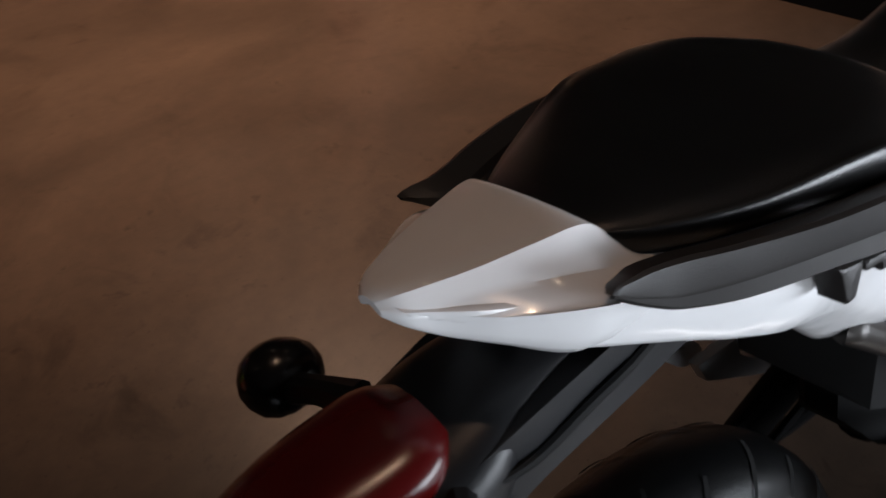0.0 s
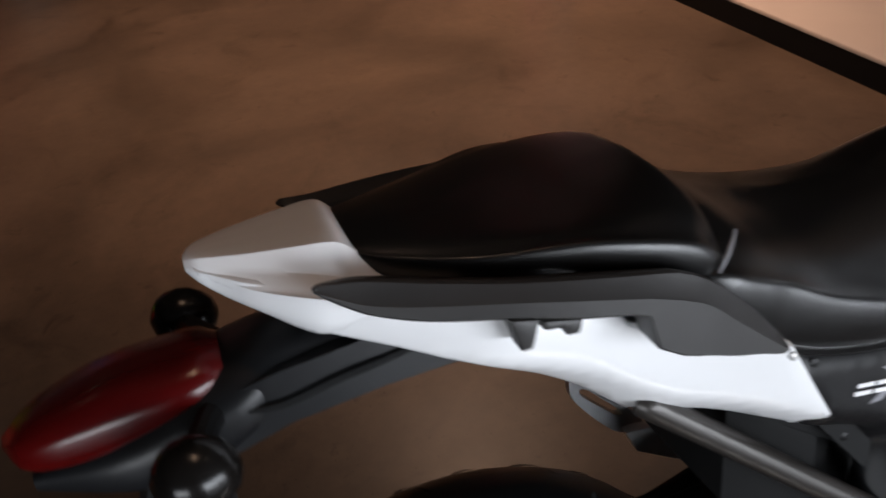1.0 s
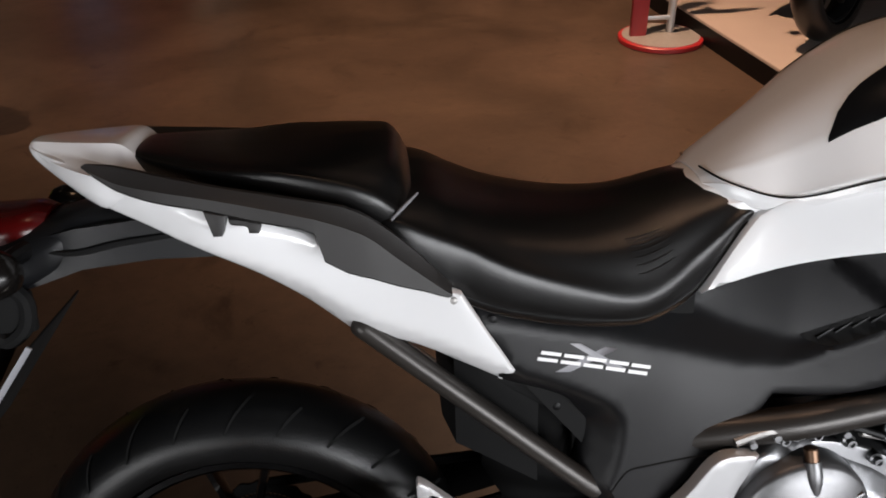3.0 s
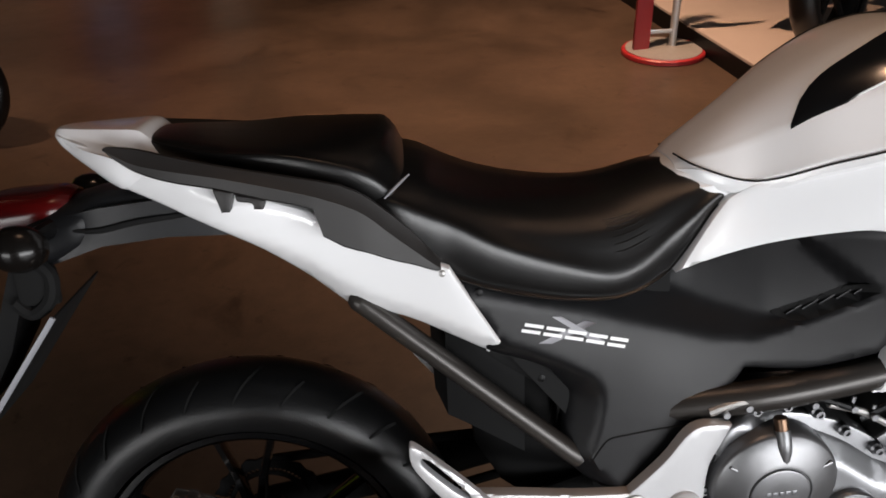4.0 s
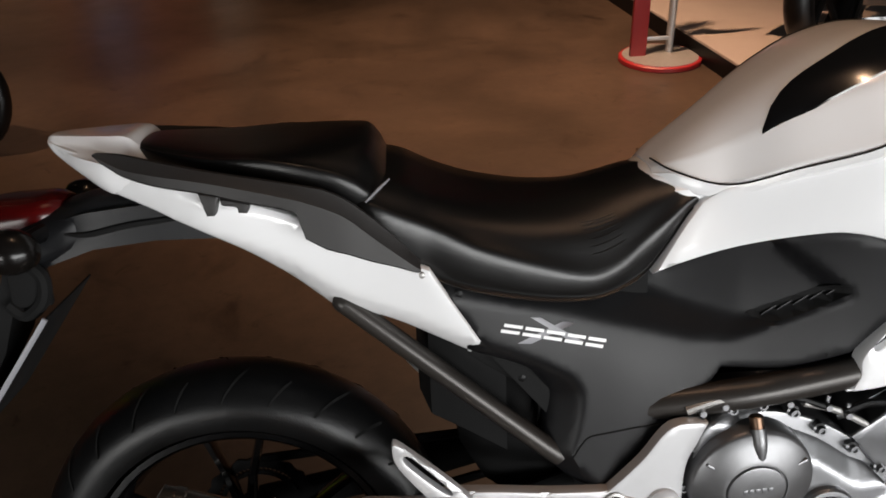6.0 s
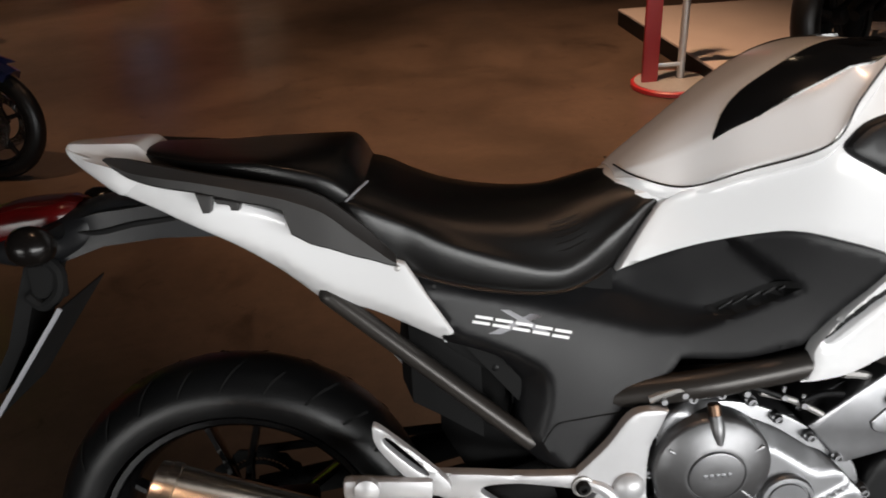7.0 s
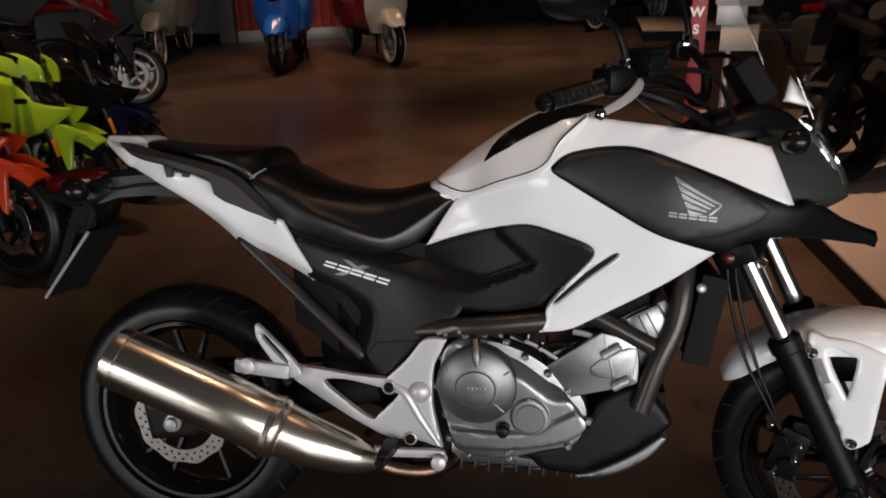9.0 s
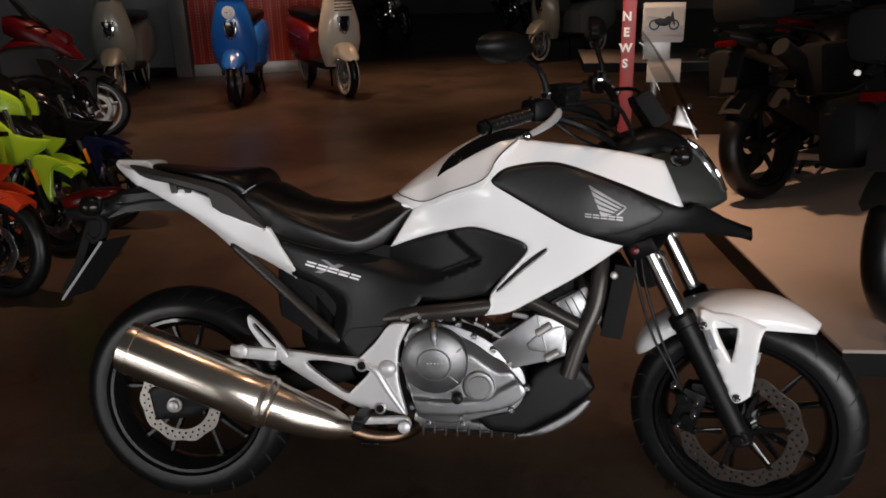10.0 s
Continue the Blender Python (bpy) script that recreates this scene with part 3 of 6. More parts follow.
# silencer and pipe
MA, MB = Vector((.315, -.232, .362)), Vector((-.068, -.240, .507))
_, ML = frame_of(MA, MB)
silencer = part("silencer", lathe([(.052, -.012), (.064, 0), (.0675, .006), (.0675, .35 * ML), (.0685, ML - .012), (.0675, ML), (.056, ML + .004), (.052, ML - .006), (.045, ML - .03), (.0, ML - .032)], MA, MB, 48), STEEL, moto, "polished steel silencer with warm reflections")
for d in (0.012, ML - 0.03):
    part("band", lathe([(.0675, d), (.0705, d + .002), (.0705, d + .014), (.0675, d + .016)], MA, MB, 48), STEEL, silencer)
part("end_cap", lathe([(.030, ML - .034), (.034, ML - .03), (.034, ML + .002), (.024, ML + .002), (.022, ML - .03)], MA, MB, 24), GLOSSBLACK, silencer)
part("link_shield", pipe([(.318, -.232, .362), (.38, -.222, .336), (.46, -.195, .303), (.512, -.178, .284)], [.061, .055, .043, .024], 24, 6), STEEL, moto, "polished heat shield")
part("shield_bolt", lathe([(.012, 0), (.012, .004), (.008, .007), (.004, .007)], (.44, -.232, .300), (.44, -1.0, .25), 12), SILVER, moto)
part("exhaust_pipe", pipe([(.49, -.175, .288), (.55, -.162, .262), (.62, -.145, .256), (.665, -.10, .262), (.68, -.03, .27)], .020, 14), COPPER, moto, "brown heat-tinted exhaust pipe")

# seats
def seat_section(v):
    zt, w, zr, zb = v
    h, d = zt - zr, zr - zb
    return [(0.0, zt), (w * .45, zt - h * .11), (w * .78, zt - h * .40), (w * .93, zr + h * .17), (w * .985, zr + h * .01), (w, zr - d * .22), (w * .985, zr - d * .55), (w * .95, zb + d * .14), (w * .90, zb), (0.0, zb)]


PILLION = [(-.056, .971, .034, .967, .955), (-.050, .976, .046, .971, .951), (-.02, .975, .070, .966, .945), (.04, .968, .103, .959, .936), (.12, .963, .134, .956, .922),
           (.18, .965, .149, .943, .905), (.212, .966, .152, .930, .890), (.232, .965, .149, .914, .884), (.246, .949, .138, .901, .880), (.255, .926, .118, .893, .880), (.260, .902, .09, .890, .882)]
RIDER = [(.205, .925, .14, .900, .862), (.235, .928, .158, .897, .842), (.27, .924, .161, .880, .812), (.31, .904, .160, .860, .790), (.36, .886, .157, .832, .770), (.44, .872, .149, .800, .750),
         (.51, .872, .137, .780, .742), (.55, .880, .125, .789, .748), (.59, .890, .110, .815, .766), (.625, .893, .099, .840, .806), (.650, .888, .090, .858, .838), (.664, .876, .086, .862, .850)]
part("pillion_seat", bend(body_loft(PILLION, seat_section, 44)), SEAT, moto, "black vinyl pillion seat")
rider = part("rider_seat", bend(body_loft(RIDER, seat_section, 54)), SEAT, moto, "black vinyl rider seat with a dished side")
# A pale strip paints the highlight on the pillion seat's front edge.
part("seam_highlight", pipe([(.228, -.164, .901), (.243, -.156, .913), (.258, -.143, .923)], [.0012, .0020, .0012], 8), GREYSTICKER, rider, "pale strip that paints the highlight along the seat seam")
# fine ribs across the rider seat's front
for i in range(7):
    u = .74 + .028 * i
    pts = []
    for k in range(5):
        x = .500 + .002 * i + .012 * k
        zt, w, zr, zb = keyed(RIDER, x)
        sm = spline([(y, z, 0) for y, z in seat_section((zt, w, zr, zb))], 8)
        ys = [v.x for v in sm[:33]]
        zs = [v.y for v in sm[:33]]
        pts.append((x, -u * w, float(np.interp(u * w, ys, zs)) + .0002))
    part("seat_rib", pipe(pts, [.0006, .0011, .0012, .0011, .0006], 6), SEAT, rider)

# tail cowl and panels
def cowl_section(v):
    zt, wf, zr, w, zc, ws, zs, wb, zb = v
    return [(0.0, zt), (wf * .6, zt - (zt - zr) * .3), (wf, zr), (wf, zr), (w, zc), (w, zc), (ws * .98, zs + .001), (ws, zs - .003), (wb, zb), (0.0, zb + .004)]


COWL = [(-.167, .982, .006, .981, .009, .979, .011, .977, .008, .974), (-.161, .986, .014, .984, .018, .979, .021, .975, .016, .967), (-.147, .987, .022, .985, .028, .978, .032, .972, .026, .956),
        (-.12, .987, .033, .985, .043, .975, .058, .966, .044, .940), (-.085, .987, .043, .985, .057, .969, .082, .960, .058, .918), (-.055, .986, .050, .983, .066, .961, .088, .951, .063, .916), (-.042, .972, .051, .971, .068, .957, .090, .947, .064, .915),
        (-.028, .950, .053, .952, .072, .951, .092, .943, .066, .915), (-.01, .945, .055, .947, .077, .945, .094, .938, .07, .915), (.04, .940, .06, .938, .088, .936, .096, .932, .075, .91)]
part("tail_cowl", bend(body_loft(COWL, cowl_section, 52)), WHITE, moto, "white tail cowl", 28)
def flank_y(x, z):
    """The side panel runs into the cowl's flank towards the tip."""
    f = min(1.0, max(0.0, (-.07 - x) / .075))
    f = f * f * (3 - 2 * f)
    _, _, _, _, _, ws, zs, wb, zb = keyed(COWL, max(x, -.167))
    u = min(1.0, max(0.0, (zs - z) / max(.006, zs - zb)))
    side = -(ws + (wb - ws) * u) + tail_line(x) - .002
    y = TAIL(x, z) * (1 - f) + side * f
    lower = float(np.interp(x, (-.09, .008, .076, .125, .17, .20, .27, .37), (.905, .886, .861, .834, .797, .778, .752, .700)))
    upper = float(np.interp(x, (-.03, .05, .16, .18), (.935, .906, .868, .80)))
    return y + .70 * max(0.0, lower - z) + (.40 * max(0.0, z - upper) if -.03 < x < .16 else 0.0)


tail_pair("tail_panel", shell([(-.163, .980), (-.163, .980), (-.154, .968), (-.124, .950), (-.090, .925), (-.078, .916), (-.078, .916), (-.015, .893), (.053, .855), (.116, .801), (.174, .742), (.174, .742), (.202, .7380), (.236, .7330), (.270, .718), (.347, .676), (.347, .674), (.363, .702), (.363, .702),
      (.328, .762), (.300, .812), (.300, .812), (.25, .832), (.21, .846), (.16, .872), (.14, .888), (.08, .912), (.02, .935), (-.05, .952), (-.09, .965), (-.12, .971), (-.147, .976)], flank_y, .008, .006, .012), WHITE, moto, "white side panel")
GRAB = [(-.0845, -.148, .970, .972, .973), (-.080, -.150, .966, .971, .975), (-.068, -.154, .957, .965, .974), (-.049, -.160, .946, .957, .972), (-.012, -.173, .936, .951, .965), (.045, -.187, .927, .943, .954), (.093, -.193, .915, .933, .945), (.135, -.194, .905, .922, .936), (.149, -.1938, .899, .918, .933),
        (.157, -.1933, .868, .915, .931), (.18, -.192, .853, .906, .925), (.205, -.190, .844, .892, .911), (.232, -.186, .832, .867, .888), (.26, -.182, .822, .842, .859), (.284, -.178, .812, .821, .830), (.291, -.177, .813, .817, .822)]
rings = []
for a, b in zip(GRAB, GRAB[1:]):
    for k in range(4):
        x = a[0] + (b[0] - a[0]) * k / 4
        y, zb, zc, zt = keyed(GRAB, x) if x < .13 or x > .19 else [p + (q - p) * k / 4 for p, q in zip(a[1:], b[1:])]
        wide = float(np.interp(x, (-.0845, -.078, -.060, -.030), (.003, .012, .026, .034)))
        rings.append([(x, y + .003, zb), (x, y, zb + .003), (x, y, zc - .0015), (x, y + .0015, zc), (x, y + wide * .27, zt - .001), (x, y + wide * .4, zt), (x, y + wide, zt - .2 * wide), (x, y + wide + .003, zt - .35 * wide), (x, y + wide, zb + .002)])
grab = tail_pair("grab_rail", loft(rings), DARKGREY, moto, "dark grey grab rail", 30)
part("rail_hook", shell([(.040, .930), (.040, .930), (.063, .924), (.063, .924), (.056, .902), (.056, .902), (.047, .902), (.047, .902)], lambda x, z: -.190, .016, .002), DARKGREY, grab)
part("rail_hook", shell([(.064, .922), (.064, .922), (.097, .914), (.097, .914), (.093, .903), (.093, .903), (.083, .904), (.083, .904), (.081, .911), (.066, .914)], lambda x, z: -.190, .016, .002), DARKGREY, grab)
part("rail_bolt", lathe([(.004, 0), (.004, .003), (.002, .004)], (.290, -.178, .810), (.290, -1, .810), 10), GREYMETAL, moto)
part("under_tray", bend(loft([[(x, -w, z1), (x, w, z1), (x, w, z0), (x, -w, z0)] for x, w, z0, z1 in ((-.10, .05, .925, .955), (.0, .085, .90, .94), (.15, .105, .845, .90), (.32, .115, .735, .83), (.46, .11, .56, .77), (.60, .08, .55, .76))])), MATTBLACK, moto, "black plastic under tray")

# mudguard, lamp and number plate at the back
part("tail_mudguard", bend(join(loft([[(x, -w, zt), (x, w, zt), (x, w, zb), (x, -w, zb)] for x, w, zb, zt in ((.06, .055, .845, .895), (-.04, .055, .852, .900), (-.12, .055, .845, .893), (-.19, .050, .822, .878), (-.235, .045, .795, .850))]))), SLATE, moto, "slate grey tail mudguard")
part("plate_bracket", bend(join(loft([[(x - .012, -w, z), (x - .012, w, z), (x + .014, w, z + .006), (x + .014, -w, z + .006)] for x, w, z in ((-.225, .05, .825), (-.245, .05, .775), (-.275, .045, .70), (-.325, .04, .62))]))), MATTBLACK, moto, "black plate bracket")
part("mudguard_gap", bend(pipe([(-.150, -.0565, .868), (-.12, -.0565, .866), (-.06, -.0565, .876), (.05, -.0565, .882)], [.002, .004, .004, .003], 8)), MATTBLACK, moto, "dark gap along the mudguard")
part("bracket_ring", bend(join(pipe([(-.205, -.058, .835), (-.185, -.062, .815), (-.19, -.062, .785), (-.215, -.060, .765), (-.235, -.058, .78)], .009, 8), box(-.205, -.056, .80, .05, .014, .05, .006))), MATTBLACK, moto)
part("number_plate", bend(box(0, 0, 0, .205, .16, .003, .001, Matrix.Translation((-.245, 0, .685)) @ Matrix.Rotation(radians(-53), 4, "Y"))), MATTBLACK, moto, "blank plate seen on its dark rear face")
part("plate_edge", bend(box(0, -.083, 0, .205, .004, .007, .001, Matrix.Translation((-.245, 0, .685)) @ Matrix.Rotation(radians(-53), 4, "Y"))), GREYSTICKER, moto, "pale bare edge of the plate")
def lens_section(v):
    w, zt, zb = v
    m = (zt + zb) / 2
    return [(0, zt), (w * .55, zt - .003), (w * .9, m + (zt - m) * .55), (w, m), (w * .85, m - (m - zb) * .7), (0, zb)]


part("tail_light", bend(body_loft([(-.334, .008, .874, .862), (-.322, .028, .884, .850), (-.295, .041, .896, .846), (-.25, .048, .908, .848), (-.20, .049, .911, .858), (-.176, .045, .911, .862), (-.160, .034, .906, .866)], lens_section, 30)), REDLENS, moto, "dark red tail light lens")
part("light_shroud", bend(body_loft([(-.318, .026, .850, .828), (-.25, .054, .874, .812), (-.20, .060, .890, .812), (-.15, .058, .902, .832), (-.125, .050, .908, .850), (-.08, .040, .910, .87), (.0, .040, .912, .88)], lens_section, 30)), SLATE, moto, "slate grey light shroud")
for s in (-1, 1):
    base = Vector((-.170, s * .05 - .036, .868))
    tip = Vector((-.192, s * .105 - .036, .865))
    sig = part("turn_signal", join(pipe([base, (base + tip) / 2 + Vector((0, 0, .004)), tip], [.016, .011, .012], 10)), BLACK, moto)
    part("lens", lathe([(.004, -.032), (.014, -.028), (.022, -.019), (.027, -.008), (.028, .003), (.026, .014), (.021, .023), (.012, .029), (.003, .032)], tip + Vector((.0, s * .020, 0)), tip + Vector((-1, s * .020, .1)), 32), SMOKE, sig, "smoked turn signal lens")

# hatch over the luggage bay, in place of a tank
def hatch_section(v):
    zt, w, zb = v
    return [(0, zt), (w * .35, zt - (zt - zb) * .03), (w * .62, zt - (zt - zb) * .19), (w * .82, zt - (zt - zb) * .42), (w * .82, zt - (zt - zb) * .42), (w * .96, zt - (zt - zb) * .85), (w, zb), (w * .9, zb - .02), (0, zb - .02)]


part("hatch_collar", body_loft([(.588, .878, .045, .868), (.60, .890, .064, .864), (.63, .899, .080, .866), (.66, .900, .086, .870), (.70, .895, .090, .874)], hatch_section, 20), WHITE, moto, "white collar behind the seat")
HATCH = [(.610, .897, .050, .885), (.63, .914, .072, .888), (.66, .938, .090, .880), (.70, .968, .106, .880), (.76, 1.010, .143, .906), (.82, 1.044, .170, .926), (.858, 1.058, .184, .943), (.90, 1.066, .176, .998), (.945, 1.066, .150, 1.040)]
hatch = part("luggage_hatch", body_loft(HATCH, hatch_section, 44), WHITE, moto, "white luggage hatch cover")
def on_hatch(x, y):
    sm = spline([(q, z, 0) for q, z in hatch_section(keyed(HATCH, x))[:7]], 8)
    return float(np.interp(y, [v.x for v in sm], [v.y for v in sm]))


rings = []
for i in range(19):
    x = .732 + (.975 - .732) * i / 18
    xh = min(x, .944)
    y0 = keyed([(.732, .1045), (.748, .092), (.773, .084), (.83, .082), (.90, .066), (.965, .056)], x)[0]
    y1 = keyed([(.732, .1060), (.76, .119), (.79, .130), (.854, .142), (.916, .146), (.945, .138), (.975, .126)], x)[0]
    ys = [y0 + (y1 - y0) * k / 6 for k in range(7)]
    rings.append([(x, -y, on_hatch(xh, y) + .0025) for y in ys] + [(x, -y, on_hatch(xh, y) - .008) for y in ys[::-1]])
pair("hatch_inlay", loft(rings), GLOSSBLACK, hatch, "glossy black inlay")
pair("hatch_seam", pipe([(.612, -.030, .903), (.634, -.076, .893), (.694, -.1075, .880), (.764, -.148, .9065), (.856, -.186, .9425), (.893, -.1795, .997), (.941, -.153, 1.0435)], .0013, 8), MATTBLACK, hatch, "dark gap round the hatch")

# white fairing with its dark inserts
pair("fairing", shell([(.603, .757), (.603, .757), (.637, .815), (.664, .857), (.664, .857), (.696, .878), (.764, .906), (.852, .939), (.852, .939), (.892, .995), (.938, 1.042), (.938, 1.042), (1.018, 1.034), (1.121, 1.022), (1.229, 1.004), (1.297, .988), (1.297, .988),
      (1.347, .874), (1.347, .874), (1.29, .83), (1.207, .783), (1.207, .783), (1.105, .707), (.979, .630), (.921, .599), (.86, .589), (.86, .589), (.872, .615), (.874, .645), (.910, .695), (.950, .741), (.966, .767), (.950, .786), (.887, .807), (.839, .818), (.798, .815), (.712, .794)],
      BODY, .016, .009, .014, [[(.892, .661), (.900, .660), (.955, .712), (1.010, .760), (1.005, .766), (.950, .722)][::-1]]), WHITE, moto, "white side fairing")
part("fairing_slot", shell([(.885, .65), (.91, .65), (1.02, .755), (1.01, .775)], lambda x, z: BODY(x, z) + .012, .004, .003), BLACK, moto)
pair("shroud", shell([(.876, .932), (.884, .953), (.919, .974), (1.001, .987), (1.069, .979), (1.19, .936), (1.273, .902), (1.347, .875), (1.387, .882), (1.47, .838), (1.543, .802), (1.543, .802), (1.526, .787), (1.41, .805), (1.306, .811), (1.251, .801), (1.214, .779), (1.128, .799), (1.072, .819), (1.003, .856), (.919, .904)],
      lambda x, z: BODY(x, z) - .007, .018, .010, .014), BLACK, moto, "matt black shroud running into the beak")
pair("side_pad", shell([(.884, .932), (.892, .950), (.925, .968), (1.001, .979), (1.065, .972), (1.185, .929), (1.231, .908), (1.297, .868), (1.297, .868), (1.276, .843), (1.201, .815), (1.128, .806), (1.072, .826), (1.006, .862), (.925, .908)],
      lambda x, z: BODY(x, z) - .011, .008, .007, .014), PADTEX, moto, "dark textured side pad")
part("beak", loft([[(x, -w, z - .005), (x, -w * .5, z + .012), (x, 0, z + .018), (x, w * .5, z + .012), (x, w, z - .005), (x, 0, z - .018)] for x, w, z in ((1.30, .16, .86), (1.38, .125, .85), (1.46, .075, .825), (1.53, .035, .798), (1.552, .012, .791))]), BLACK, moto, "matt black beak")

# dark side cover with its vent
VENT = [(.728, .698), (.741, .704), (.790, .725), (.836, .746), (.852, .734), (.80, .707), (.770, .694), (.748, .690)]
CREASE = [(.30, .775), (.34, .765), (.404, .746), (.482, .723), (.563, .697), (.643, .671), (.70, .664), (1.0, .664)]
REAR_EDGE = [(.335, .745), (.370, .697), (.402, .683), (.448, .659), (.484, .636), (.499, .611), (.498, .580), (.491, .550), (.481, .519), (.500, .488), (.526, .455)]
REAR_SIDE = REAR_EDGE + [(.50, .40), (.25, .40), (.25, .745)]


def cover_y(x, z):
    """A flat lower face, a facet that leans in above a crease, an inset flat that ends at the vent, and a return along the rear edge."""
    y = BODY(x, z) + .007
    gap = .050 - .018 * min(1.0, max(0.0, (x - .571) / .149))
    lean = .50 * min(max(0.0, z - float(np.interp(x, *zip(*CREASE)))), gap)
    n1 = -((x - .855) * .049 + (z - .731) * .060) / .0775
    n2 = (-(x - .712) * .062 + (z - .667) * .143) / .1559 if x > .70 else 1.0
    q = min(1.0, max(0.0, min(n1, n2) / .012))
    y += lean * q * q * (3 - 2 * q)
    if z < .66 and x > .55:
        y += .25 * max(0.0, (x - .55) * .35 - (z - .52) * .9) * .3
    if inside((x, z), REAR_SIDE):
        a, b = np.array(REAR_EDGE[:-1]), np.array(REAR_EDGE[1:])
        d = b - a
        t = np.clip((((x, z) - a) * d).sum(1) / (d * d).sum(1), 0, 1)
        y += .9 * float(np.hypot(*((a + t[:, None] * d) - (x, z)).T).min())
    return y


COVER = [(.312, .800), (.312, .800), (.367, .775), (.419, .757), (.490, .744), (.531, .744), (.560, .749), (.599, .760), (.682, .787), (.781, .817), (.839, .820), (.887, .808), (.952, .787), (.968, .767), (.948, .737), (.911, .700), (.861, .645), (.861, .645), (.773, .624), (.693, .626),
         (.693, .626), (.678, .605), (.634, .566), (.585, .515), (.526, .456), (.526, .456), (.500, .462), (.470, .480), (.440, .517), (.446, .551), (.451, .602), (.440, .628), (.424, .648), (.390, .665), (.345, .682), (.345, .682), (.325, .74)]
pair("side_cover", shell(COVER, cover_y, .012, .008, .0092), GREY, moto, "dark grey plastic side cover")
vent = part("vent", shell(VENT, lambda x, z: cover_y(x, z) - .0012, .003, .001, .008, (), 2), MATTBLACK, moto, "black slotted air vent")
for i in range(5):
    x, z = .757 + .0195 * i, .7030 + .0078 * i
    part("vent_slat", box(0, 0, 0, .0028, .006, .024, .0010, Matrix.Translation((x, cover_y(x, z) - .001, z)) @ Matrix.Rotation(radians(58), 4, "Y")), GREY, vent)
part("cover_groove", pipe([(x, cover_y(x, z) - .0002, z) for x, z in ((.484, .516), (.494, .531), (.507, .544), (.535, .547), (.57, .550), (.612, .552))], .0013, 6), MATTBLACK, moto, "fine moulded groove")
for x, z in ((.335, .772), (.42, .625)):
    part("cover_screw", lathe([(.0055, 0), (.0055, .002), (.003, .003)], (x, cover_y(x, z) + .001, z), (x, -2, z), 10), BLACK, moto)
# Matt black masses added to darken the opening between tyre and engine.
part("tyre_gap_filler", loft([[(x, -w, z1 - .012), (x, -w * .7, z1), (x, w * .7, z1), (x, w, z1 - .012), (x, w * .9, z0), (x, -w * .9, z0)] for x, w, z0, z1 in ((.280, .05, .585, .66), (.295, .085, .56, .71), (.34, .10, .54, .74), (.40, .10, .50, .74))]), MATTBLACK, moto, "matt black filler ahead of the rear tyre")
part("inner_gap_filler", loft([[(x, -w, z1), (x, w, z1), (x, w, z0), (x, -w, z0)] for x, w, z0, z1 in ((.335, .02, .48, .56), (.37, .05, .43, .64), (.45, .075, .38, .67), (.54, .075, .36, .68))]), MATTBLACK, moto, "matt black filler behind the subframe tube")
part("inner_cover", shell([(.30, .70), (.30, .70), (.375, .690), (.44, .655), (.470, .63), (.470, .50), (.470, .50), (.45, .49), (.438, .52), (.438, .588), (.364, .645)], -.098, .03, .006), MATTBLACK, moto, "matt black inner cover")

# model badge as plain pale bars with a grey cross behind
def sticker(poly, lift):
    return shell(poly, lambda x, z: cover_y(x, z) - lift, .0006, .0003, .012, (), 1, False)


for i in range(5):
    x = .389 + .0285 * i
    z = .7255 - .0087 * i
    for up in (0, 1):
        px, pz = x - .0045 * up, z - .0072 * up
        part("badge_bar", sticker([(px + .004, pz), (px + .0285, pz - .0072), (px + .0272, pz - .0112), (px + .0027, pz - .0040)], .0022), PALESTICKER, moto)
for dx in (0, 1):
    pts = [(.428, .728), (.441, .726), (.500, .684), (.484, .686)] if dx else [(.410, .695), (.428, .692), (.488, .711), (.472, .716)]
    part("badge_cross", sticker(pts[::-1], .0012), GREYSTICKER, moto)

# wing emblem as plain slanting feathers, lettering below as plain bars
def pad_sticker(poly):
    return shell(poly, lambda x, z: BODY(x, z) - .0125, .0008, .0003, .012, (), 1, False)


for i in range(5):
    x0, z0 = 1.112 + .0066 * i, .932 - .0158 * i
    x1, z1 = 1.199 - .0074 * i, .8806 - .0052 * i
    ux, uz = x0 + .35 * (x1 - x0), z0 + .35 * (z1 - z0)
    part("emblem_feather", pad_sticker([(x0, z0), (x0 + .0046, z0 - .0118), (ux + .002, uz - .0092), (x1 - .006, z1 - .0012), (x1, z1), (ux, uz - .0008)]), LOGO, moto)
part("emblem_rim", pad_sticker([(1.196, .8835), (1.1985, .8755), (1.179, .8585), (1.184, .8575), (1.2035, .8745), (1.2025, .8800)]), LOGO, moto)
for i in range(5):
    x, z = 1.105 + .0187 * i, .863 - .0018 * i
    for up in (0, 1):
        part("maker_bar", pad_sticker([(x, z - .0062 * up), (x, z - .0036 - .0062 * up), (x + .0155, z - .0051 - .0062 * up), (x + .0155, z - .0015 - .0062 * up)]), LOGO, moto)

